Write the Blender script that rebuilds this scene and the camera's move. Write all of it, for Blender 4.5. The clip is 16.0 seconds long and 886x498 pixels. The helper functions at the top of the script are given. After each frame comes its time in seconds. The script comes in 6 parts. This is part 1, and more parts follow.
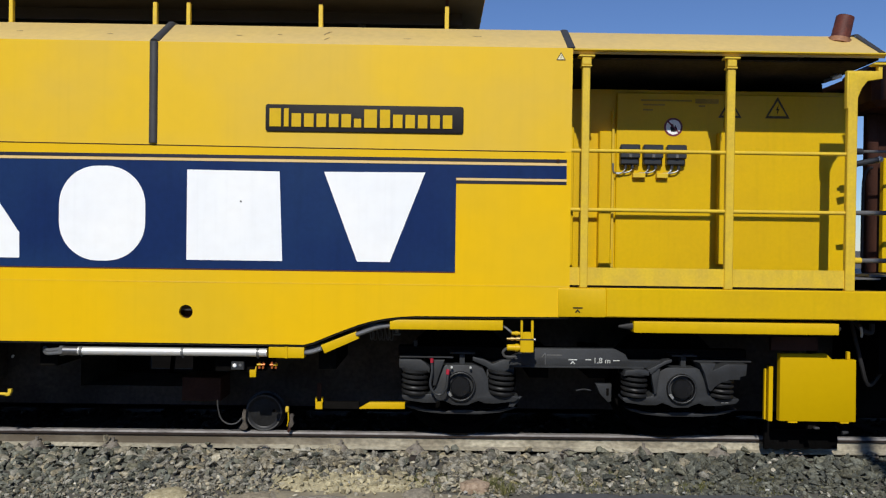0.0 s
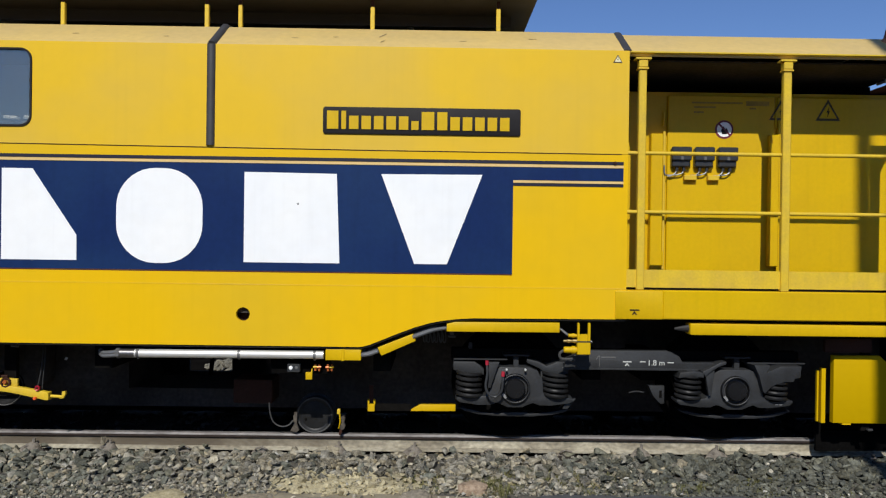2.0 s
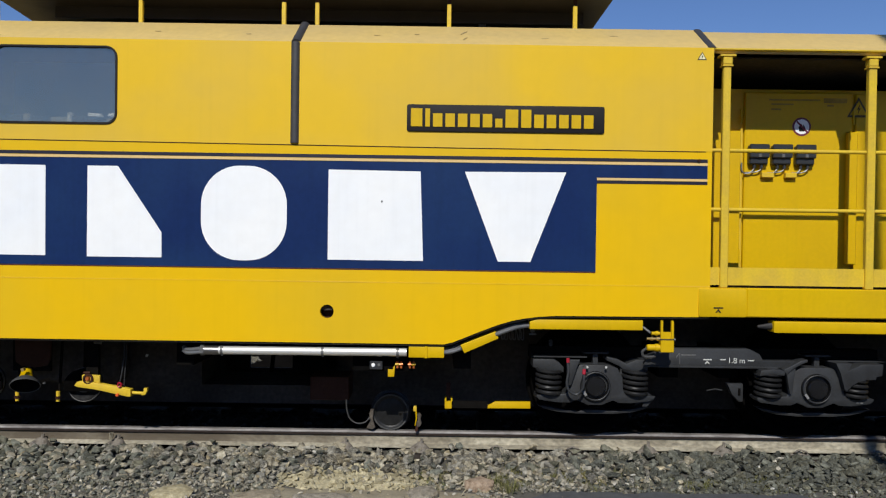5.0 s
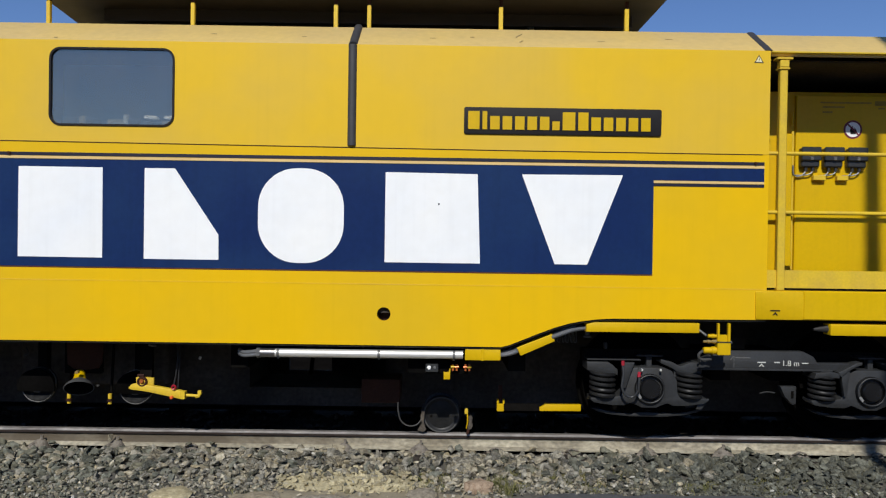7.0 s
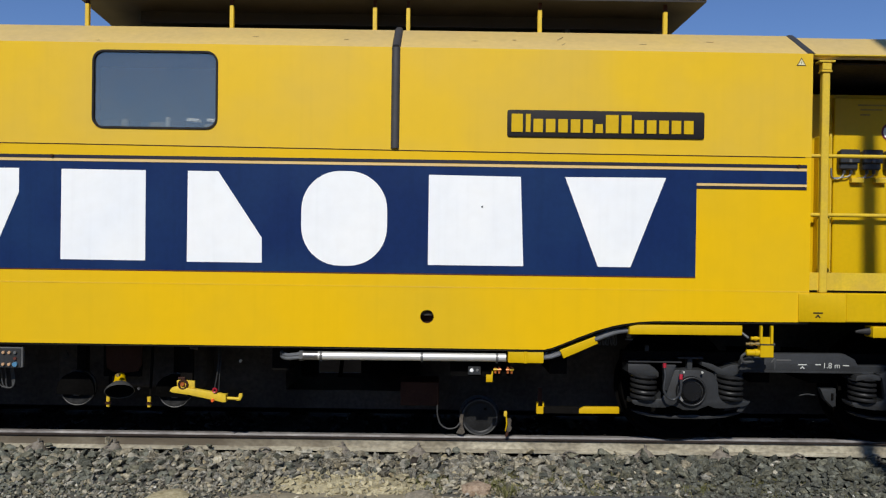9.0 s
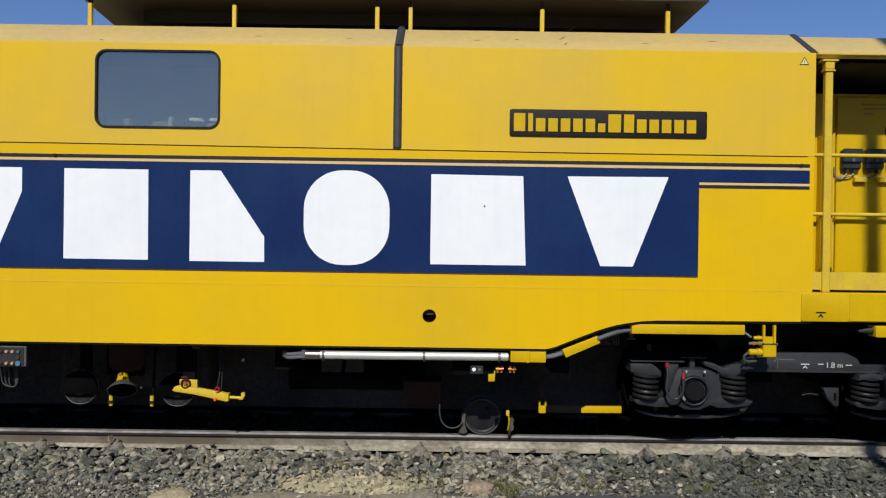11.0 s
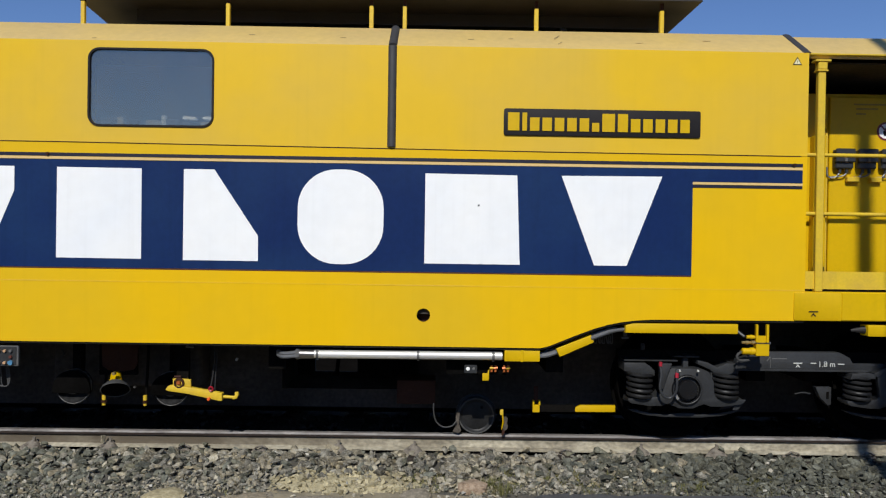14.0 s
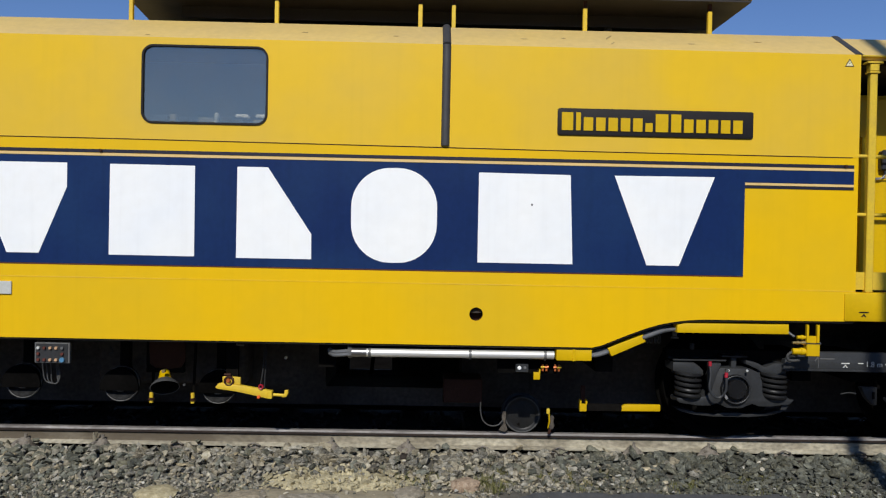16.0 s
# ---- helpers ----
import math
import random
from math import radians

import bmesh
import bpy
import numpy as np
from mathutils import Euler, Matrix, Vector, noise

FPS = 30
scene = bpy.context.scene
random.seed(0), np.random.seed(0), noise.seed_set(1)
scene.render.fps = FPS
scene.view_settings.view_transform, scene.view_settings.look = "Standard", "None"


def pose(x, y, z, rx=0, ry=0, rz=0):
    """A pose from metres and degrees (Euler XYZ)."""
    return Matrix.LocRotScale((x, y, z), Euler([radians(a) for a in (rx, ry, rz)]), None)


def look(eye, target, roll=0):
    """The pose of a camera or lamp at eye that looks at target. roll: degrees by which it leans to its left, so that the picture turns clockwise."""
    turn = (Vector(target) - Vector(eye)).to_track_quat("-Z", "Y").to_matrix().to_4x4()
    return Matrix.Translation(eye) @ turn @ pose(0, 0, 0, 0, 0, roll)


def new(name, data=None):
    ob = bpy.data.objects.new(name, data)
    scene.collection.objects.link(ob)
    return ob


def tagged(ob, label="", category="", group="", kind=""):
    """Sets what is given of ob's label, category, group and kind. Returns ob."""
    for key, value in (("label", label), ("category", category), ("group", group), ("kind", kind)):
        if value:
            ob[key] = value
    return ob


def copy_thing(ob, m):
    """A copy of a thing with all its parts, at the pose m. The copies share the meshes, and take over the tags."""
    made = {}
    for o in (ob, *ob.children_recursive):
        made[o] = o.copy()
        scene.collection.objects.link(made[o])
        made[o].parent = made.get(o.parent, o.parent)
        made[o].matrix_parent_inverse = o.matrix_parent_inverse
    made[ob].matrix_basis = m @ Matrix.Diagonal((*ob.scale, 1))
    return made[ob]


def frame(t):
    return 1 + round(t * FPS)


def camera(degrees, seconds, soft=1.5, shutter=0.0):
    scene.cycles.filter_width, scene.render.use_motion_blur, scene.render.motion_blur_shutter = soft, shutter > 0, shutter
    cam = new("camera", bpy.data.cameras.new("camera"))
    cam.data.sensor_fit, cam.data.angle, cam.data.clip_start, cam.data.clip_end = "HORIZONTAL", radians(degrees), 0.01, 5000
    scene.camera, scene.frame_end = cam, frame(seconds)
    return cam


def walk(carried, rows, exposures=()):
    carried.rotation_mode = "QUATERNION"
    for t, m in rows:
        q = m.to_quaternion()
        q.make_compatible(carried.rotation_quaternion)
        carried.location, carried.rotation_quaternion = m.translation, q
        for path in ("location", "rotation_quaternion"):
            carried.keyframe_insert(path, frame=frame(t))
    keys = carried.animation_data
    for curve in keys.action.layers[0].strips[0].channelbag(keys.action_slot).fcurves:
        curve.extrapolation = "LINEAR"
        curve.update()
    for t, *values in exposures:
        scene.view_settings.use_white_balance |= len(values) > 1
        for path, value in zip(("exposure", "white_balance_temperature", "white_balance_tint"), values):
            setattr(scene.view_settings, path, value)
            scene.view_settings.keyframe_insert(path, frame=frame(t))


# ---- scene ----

# The camera is held by hand at one spot: it only sways a little.
cam = camera(60.0, 16.0, soft=1.2)
EYE = 1.65                      # above the rail heads, which lie at z = 0
SWAY = [                        # seconds, yaw, pitch, lean
    (0, -0.422, -0.411, 0.768),
    (0.5, -0.581, -0.474, 0.811),
    (1, -0.493, -0.504, 0.846),
    (1.5, -0.521, -0.365, 0.782),
    (2, -0.577, -0.295, 0.756),
    (2.5, -0.463, -0.359, 0.794),
    (3, -0.508, -0.375, 0.792),
    (3.5, -0.058, -0.558, 0.842),
    (4, -0.107, -0.615, 0.837),
    (6.5, -0.005, -0.441, 0.704),
    (7, -0.119, -0.420, 0.812),
    (7.5, -0.409, -0.261, 0.759),
    (8, -0.505, -0.245, 0.799),
    (8.5, -0.446, -0.271, 0.854),
    (9, -0.303, -0.265, 0.777),
    (11.5, -0.120, -0.367, 0.791),
    (12, -0.235, -0.547, 0.860),
    (12.5, -0.189, -0.582, 0.938),
    (13, -0.308, -0.635, 0.872),
    (13.5, -0.658, -0.586, 0.921),
    (14, -0.568, -0.370, 0.824),
    (14.5, -0.513, -0.462, 0.911),
    (15, -0.408, -0.523, 0.968),
    (15.5, -0.778, -0.446, 1.120),
    (16, -1.007, -0.512, 1.121),
]
walk(cam, [(t, pose(0, 0, EYE, 90 + pitch, -lean, yaw)) for t, yaw, pitch, lean in SWAY],
     exposures=[(0, 0.08), (4, 0.05), (7, 0.01), (16, 0.01)])

# How far the train has rolled along the track.
RUN = [                         # seconds, metres
    (0, 0.0000),
    (0.5, 0.1214),
    (1, 0.2447),
    (1.5, 0.3560),
    (2, 0.4606),
    (2.5, 0.5686),
    (3, 0.6666),
    (3.5, 0.7682),
    (4, 0.8678),
    (4.8, 1.0220),
    (5.7, 1.1800),
    (6.5, 1.3448),
    (7, 1.5060),
    (7.5, 1.6339),
    (8, 1.7480),
    (8.5, 1.8439),
    (8.8, 1.8606),
    (9, 1.8622),
    (11.5, 1.8622),
    (12, 1.8622),
    (12.5, 1.8622),
    (13, 1.8622),
    (13.5, 1.8622),
    (14, 1.8622),
    (14.3, 1.8622),
    (14.5, 1.8777),
    (15, 2.0039),
    (15.5, 2.1666),
    (16, 2.3223),
]

# ---- light ----
TO_SUN = Vector((-0.17, -1.0, 0.835)).normalized()
world = bpy.data.worlds.new("world")
scene.world = world
world.use_nodes = True
wn, wl = world.node_tree.nodes, world.node_tree.links
sky = wn.new("ShaderNodeTexSky")
sky.sky_type, sky.sun_disc = "NISHITA", False
sky.sun_elevation = math.asin(TO_SUN.z)
sky.sun_rotation = math.atan2(TO_SUN.x, TO_SUN.y)
sky.air_density, sky.dust_density, sky.ozone_density = 1.0, 0.0, 3.0
tint = wn.new("ShaderNodeMix")
tint.data_type, tint.blend_type = "RGBA", "MULTIPLY"
tint.inputs["Factor"].default_value, tint.inputs["B"].default_value = 1.0, (0.81, 0.965, 1.31, 1)
wl.new(sky.outputs[0], tint.inputs["A"])
wl.new(tint.outputs["Result"], wn["Background"].inputs[0])
wn["Background"].inputs[1].default_value = 0.068

sun_data = bpy.data.lights.new("sun", "SUN")
sun_data.energy, sun_data.angle, sun_data.color = 3.65, radians(0.55), (1.0, 0.97, 0.91)
sun = new("sun", sun_data)
sun.matrix_world = look(TO_SUN * 30, (0, 0, 0))
scene.view_settings.exposure = 0.0


# ---- materials ----
def shader(name, base, rough=0.5, metal=0.0, vary=0.12, scale=3.0, fine=60.0, bump=0.05, second=None, streak=0.0, island=0.0, obrand=0.0, spec=0.5, depth=0.004, warm=None, stretch=None):
    """A paint, metal or mineral surface with broad and fine variation, fine relief and, if asked, upright dirt streaks."""
    m = bpy.data.materials.new(name)
    m.use_nodes = True
    n, l = m.node_tree.nodes, m.node_tree.links
    b = n["Principled BSDF"]
    b.inputs["Roughness"].default_value, b.inputs["Metallic"].default_value = rough, metal
    b.inputs["Specular IOR Level"].default_value = spec
    co = n.new("ShaderNodeTexCoord")
    big, small = n.new("ShaderNodeTexNoise"), n.new("ShaderNodeTexNoise")
    big.inputs["Scale"].default_value, big.inputs["Detail"].default_value = scale, 5
    small.inputs["Scale"].default_value, small.inputs["Detail"].default_value = fine, 4
    where = co.outputs["Object"]
    if stretch:
        drawn = n.new("ShaderNodeMapping")
        drawn.inputs["Scale"].default_value = stretch
        l.new(where, drawn.inputs["Vector"])
        where = drawn.outputs[0]
    for x in (big, small):
        l.new(where, x.inputs["Vector"])
    mix = n.new("ShaderNodeMix")
    mix.data_type = "RGBA"
    dark = second or tuple(c * (1 - 2.2 * vary) for c in base)
    mix.inputs["A"].default_value, mix.inputs["B"].default_value = (*base, 1), (*dark, 1)
    ramp = n.new("ShaderNodeMapRange")
    ramp.inputs["From Min"].default_value, ramp.inputs["From Max"].default_value = 0.38, 0.72
    l.new(big.outputs["Fac"], ramp.inputs["Value"])
    l.new(ramp.outputs[0], mix.inputs["Factor"])
    out = mix.outputs["Result"]

    def tone(source, lo, hi, fmin=0.0, fmax=1.0):
        nonlocal out
        r = n.new("ShaderNodeMapRange")
        r.inputs["From Min"].default_value, r.inputs["From Max"].default_value = fmin, fmax
        r.inputs["To Min"].default_value, r.inputs["To Max"].default_value = lo, hi
        l.new(source, r.inputs["Value"])
        h = n.new("ShaderNodeHueSaturation")
        l.new(r.outputs[0], h.inputs["Value"])
        l.new(out, h.inputs["Color"])
        out = h.outputs[0]

    tone(small.outputs["Fac"], 1 - vary, 1 + vary, 0.3, 0.7)
    if streak:
        mp = n.new("ShaderNodeMapping")
        mp.inputs["Scale"].default_value = (9.0, 9.0, 0.35)
        l.new(co.outputs["Object"], mp.inputs["Vector"])
        st = n.new("ShaderNodeTexNoise")
        st.inputs["Scale"].default_value, st.inputs["Detail"].default_value = 2.2, 6
        l.new(mp.outputs[0], st.inputs["Vector"])
        tone(st.outputs["Fac"], 1.0, 1 - streak, 0.52, 0.8)
    if island or obrand:
        if island:
            g = n.new("ShaderNodeNewGeometry")
            tone(g.outputs["Random Per Island"], 1 - island, 1 + island)
            rnd = g.outputs["Random Per Island"]
        else:
            g = n.new("ShaderNodeObjectInfo")
            tone(g.outputs["Random"], 1 - obrand, 1 + obrand)
            rnd = g.outputs["Random"]
        if warm:
            wob = n.new("ShaderNodeMath")
            wob.operation = "MULTIPLY"
            wob.inputs[1].default_value = 7.31
            l.new(rnd, wob.inputs[0])
            fr = n.new("ShaderNodeMath")
            fr.operation = "FRACT"
            l.new(wob.outputs[0], fr.inputs[0])
            rr = n.new("ShaderNodeMapRange")
            rr.inputs["From Min"].default_value = 0.45
            l.new(fr.outputs[0], rr.inputs["Value"])
            mw = n.new("ShaderNodeMix")
            mw.data_type, mw.blend_type = "RGBA", "MULTIPLY"
            mw.inputs["B"].default_value = (*warm, 1)
            l.new(out, mw.inputs["A"])
            l.new(rr.outputs[0], mw.inputs["Factor"])
            out = mw.outputs["Result"]
    l.new(out, b.inputs["Base Color"])
    rg = n.new("ShaderNodeMapRange")
    rg.inputs["To Min"].default_value, rg.inputs["To Max"].default_value = max(rough - 0.12, 0.03), min(rough + 0.12, 1.0)
    l.new(big.outputs["Fac"], rg.inputs["Value"])
    l.new(rg.outputs[0], b.inputs["Roughness"])
    if bump:
        bp = n.new("ShaderNodeBump")
        bp.inputs["Strength"].default_value, bp.inputs["Distance"].default_value = bump, depth
        l.new(small.outputs["Fac"], bp.inputs["Height"])
        l.new(bp.outputs[0], b.inputs["Normal"])
    return m


YELLOW = shader("yellow_paint", (0.80, 0.480, 0.002), 0.44, vary=0.012, scale=0.95, fine=9, bump=0.03, second=(0.71, 0.448, 0.010), streak=0.03, spec=0.20)
UPPER_YELLOW = shader("sun_paled_yellow_paint", (0.775, 0.485, 0.012), 0.46, vary=0.012, scale=0.95, fine=9, bump=0.03, second=(0.685, 0.448, 0.045), streak=0.03, spec=0.28)
YELLOW2 = shader("fresh_yellow_paint", (0.655, 0.416, 0.001), 0.40, vary=0.03, scale=2.0, fine=30, bump=0.03, second=(0.60, 0.375, 0.002), streak=0.06, spec=0.3)
YELLOW_WORN = shader("worn_yellow_paint", (0.70, 0.48, 0.03), 0.5, vary=0.06, scale=7.0, fine=60, bump=0.06, second=(0.60, 0.405, 0.045), streak=0.10, spec=0.3)
ROOF_YELLOW = shader("dusty_faded_roof_paint", (0.70, 0.495, 0.155), 0.5, vary=0.05, scale=1.6, fine=20, bump=0.04, second=(0.61, 0.44, 0.165), streak=0.05)
BLUE = shader("navy_blue_film", (0.008, 0.024, 0.094), 0.42, vary=0.06, scale=1.6, fine=25, bump=0.02, second=(0.010, 0.034, 0.108), streak=0.14, spec=0.14)
NAVY = shader("dark_navy_stripe", (0.020, 0.018, 0.030), 0.35, vary=0.08)
CREAM = shader("pale_cream_sticker", (0.80, 0.74, 0.45), 0.5, vary=0.04)
PEACH = shader("pale_orange_stripe", (0.80, 0.55, 0.21), 0.4, vary=0.04)
WHITE = shader("white_film", (0.94, 0.94, 0.905), 0.35, vary=0.02, scale=1.5, fine=12, bump=0.01, second=(0.87, 0.89, 0.89), streak=0.04)
BLACK = shader("black_plate", (0.016, 0.014, 0.014), 0.6, vary=0.10, spec=0.2)
MUSTARD = shader("mustard_yellow_paint", (0.53, 0.335, 0.0), 0.55, vary=0.015, scale=1.2, fine=20, bump=0.02, second=(0.50, 0.318, 0.0), streak=0.015, spec=0.08)
OILED = shader("oiled_black_cast_iron", (0.018, 0.018, 0.018), 0.45, vary=0.25, scale=8, fine=60, bump=0.08, spec=0.3)
WORN_IRON = shader("dull_worn_iron", (0.022, 0.022, 0.022), 0.75, vary=0.35, scale=20, fine=90, bump=0.2, spec=0.08)
RUBBER = shader("dark_rubber", (0.018, 0.017, 0.017), 0.6, vary=0.15, fine=120)
DULL_RUBBER = shader("dusty_rubber_hose", (0.065, 0.065, 0.063), 0.7, vary=0.15, fine=120)
STRAP = shader("grey_rubber_strap", (0.045, 0.044, 0.045), 0.6, vary=0.12, scale=6)
CHASSIS = shader("dark_grey_chassis_paint", (0.033, 0.035, 0.037), 0.5, vary=0.16, scale=5, fine=70, bump=0.12, second=(0.021, 0.021, 0.021), streak=0.2, spec=0.35)
# Lighter copy of the black steel, its tone lifted for shaded parts.
SHADED_GRIME = shader("grimy_shaded_underframe_steel", (0.082, 0.073, 0.066), 0.95, vary=0.2, scale=2, fine=30, bump=0.1, spec=0.05)
# Soot, and near black so that sunlit parts look shaded too.
SOOT_SHADE = shader("soot_and_shade_black_steel", (0.011, 0.010, 0.009), 0.95, vary=0.2, fine=50, bump=0.1, spec=0.0)
# Shade put into a colour, for parts that should look unlit.
SHADE_BLACK = shader("shade_black", (0.0058, 0.0055, 0.0053), 1.0, vary=0.2, fine=50, bump=0.1, spec=0.0)
FADED = shader("faded_print", (0.40, 0.255, 0.02), 0.6, vary=0.2)
SIGN_DARK = shader("weathered_sign_black", (0.10, 0.072, 0.02), 0.6, vary=0.2, scale=20)
BANK = shader("dark_overgrown_earth", (0.055, 0.06, 0.035), 0.95, vary=0.25, scale=0.4, fine=6, bump=0.5)
SIGN_RED = shader("dull_sign_red", (0.16, 0.02, 0.04), 0.5, vary=0.1)
DARKBROWN = shader("dark_brown_steel", (0.055, 0.022, 0.014), 0.6, vary=0.15, spec=0.15)
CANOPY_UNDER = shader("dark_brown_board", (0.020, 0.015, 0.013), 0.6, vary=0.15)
RUST = shader("red_brown_oxide", (0.125, 0.034, 0.022), 0.6, vary=0.25, scale=14, fine=80, bump=0.2, second=(0.075, 0.024, 0.018), spec=0.3)
TAWNY_STEEL = shader("light_brown_flaking_primer", (0.34, 0.16, 0.08), 0.7, vary=0.2, scale=20, fine=80, bump=0.2)
TUBE_STEEL = shader("brushed_stainless_steel", (0.86, 0.85, 0.80), 0.40, 0.55, vary=0.05, scale=6, fine=40, bump=0.01, stretch=(0.3, 1, 1))
CHROME = shader("polished_steel", (0.88, 0.86, 0.82), 0.44, 1.0, vary=0.03, scale=8, bump=0.01)
STEEL = shader("worn_bright_steel", (0.30, 0.29, 0.28), 0.35, 0.9, vary=0.10, scale=9)
DULL_STEEL = shader("dull_grey_steel", (0.16, 0.16, 0.155), 0.5, 0.3, vary=0.15, scale=12)
HOSE = shader("grey_braided_hose", (0.19, 0.195, 0.20), 0.42, 0.35, vary=0.25, fine=160, bump=0.3)
SHOE = shader("rusty_oily_shoe", (0.095, 0.080, 0.062), 0.85, vary=0.3, scale=20, fine=90, bump=0.4, second=(0.035, 0.028, 0.022))
BRASS = shader("polished_brass", (0.72, 0.52, 0.20), 0.3, 0.8, vary=0.08)
RED = shader("red_cap", (0.40, 0.014, 0.032), 0.45, vary=0.08)
ORANGE_RED = shader("orange_red_cap", (0.80, 0.12, 0.02), 0.35, vary=0.08)
ORANGE = shader("orange_copper_fitting", (0.62, 0.17, 0.04), 0.4, 0.3, vary=0.15)
BUTTON = shader("faded_orange_push_button", (0.55, 0.34, 0.19), 0.4, vary=0.1)
BLUE_CAP = shader("light_blue_cap", (0.08, 0.22, 0.36), 0.4, vary=0.08)
GLOSS_BLACK = shader("greasy_glossy_black_iron", (0.010, 0.010, 0.011), 0.28, vary=0.25, scale=8, fine=60, bump=0.06)
BARE_SPOT = shader("bare_scuffed_metal", (0.24, 0.24, 0.23), 0.6, vary=0.25, scale=30)
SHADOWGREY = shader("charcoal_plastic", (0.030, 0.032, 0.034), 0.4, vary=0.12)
SAND_CLOTH = shader("drab_cloth", (0.30, 0.27, 0.19), 0.9, vary=0.2, scale=20, fine=120, bump=0.3)
OFFWHITE = shader("stencilled_off_white_paint", (0.55, 0.56, 0.52), 0.6, vary=0.08)
RAIL_HEAD = shader("dark_rusted_rail_head", (0.040, 0.029, 0.024), 0.7, vary=0.2, scale=6, fine=50, bump=0.15, second=(0.022, 0.017, 0.015), spec=0.2, stretch=(0.3, 1.0, 1.0))
RAIL_TOP = shader("rolled_bright_rail_top", (0.25, 0.235, 0.22), 0.6, 0.12, vary=0.28, scale=6, fine=34, bump=0.2, second=(0.12, 0.105, 0.098), stretch=(0.45, 1.0, 1.0))
RAIL_WEB = shader("dusty_rusted_rail_web", (0.40, 0.36, 0.265), 0.85, vary=0.34, scale=2.6, fine=30, bump=0.7, second=(0.15, 0.125, 0.085), stretch=(0.75, 1.0, 1.3), depth=0.008)
RAIL_FOOT = shader("dust_covered_rail_foot", (0.40, 0.365, 0.275), 0.9, vary=0.3, scale=3.4, fine=30, bump=0.6, second=(0.20, 0.175, 0.125), stretch=(0.75, 1.0, 1.3), depth=0.008)


def rusting(m, clean, rusted, colour):
    """Bare rust takes over from dust along a rail, from x = clean to x = rusted, with a ragged border."""
    n, l = m.node_tree.nodes, m.node_tree.links
    base = n["Principled BSDF"].inputs["Base Color"]
    dusty = base.links[0].from_socket
    co, parts, patch = n.new("ShaderNodeTexCoord"), n.new("ShaderNodeSeparateXYZ"), n.new("ShaderNodeTexNoise")
    patch.inputs["Scale"].default_value, patch.inputs["Detail"].default_value = 3.0, 5
    l.new(co.outputs["Object"], parts.inputs[0])
    l.new(co.outputs["Object"], patch.inputs["Vector"])
    run, share, mix = n.new("ShaderNodeMapRange"), n.new("ShaderNodeMath"), n.new("ShaderNodeMix")
    run.inputs["From Min"].default_value, run.inputs["From Max"].default_value = clean, rusted
    share.operation = "MULTIPLY"
    share.use_clamp = True
    mix.data_type = "RGBA"
    mix.inputs["B"].default_value = (*colour, 1)
    l.new(parts.outputs["X"], run.inputs["Value"])
    l.new(run.outputs[0], share.inputs[0])
    l.new(patch.outputs["Fac"], share.inputs[1])
    double = n.new("ShaderNodeMath")
    double.operation = "MULTIPLY"
    double.use_clamp = True
    double.inputs[1].default_value = 2.1
    l.new(share.outputs[0], double.inputs[0])
    l.new(double.outputs[0], mix.inputs["Factor"])
    l.new(dusty, mix.inputs["A"])
    l.new(mix.outputs["Result"], base)


rusting(RAIL_WEB, 0.2, -2.2, (0.098, 0.078, 0.052))
CLIP = shader("dust_caked_rail_clip", (0.21, 0.185, 0.15), 0.9, vary=0.25, scale=16, fine=60, bump=0.6, second=(0.09, 0.075, 0.06), depth=0.01)
# Dark copy of the rail: oil, and the machine's shade in its colour.
RAIL_SHADE = shader("oil_and_shade_black_rail", (0.028, 0.024, 0.021), 0.9, vary=0.2, fine=50, bump=0.1, spec=0.05)
SCUFFED = shader("scuffed_worn_iron", (0.20, 0.20, 0.195), 0.45, 0.4, vary=0.2, scale=7, fine=30, bump=0.1, second=(0.025, 0.025, 0.025))
SCUFF = shader("scuffed_paint", (0.48, 0.35, 0.15), 0.8, vary=0.15, scale=30, fine=90, second=(0.34, 0.25, 0.12))
CONCRETE = shader("sleeper_concrete", (0.30, 0.28, 0.25), 0.9, vary=0.12, fine=70, bump=0.3)


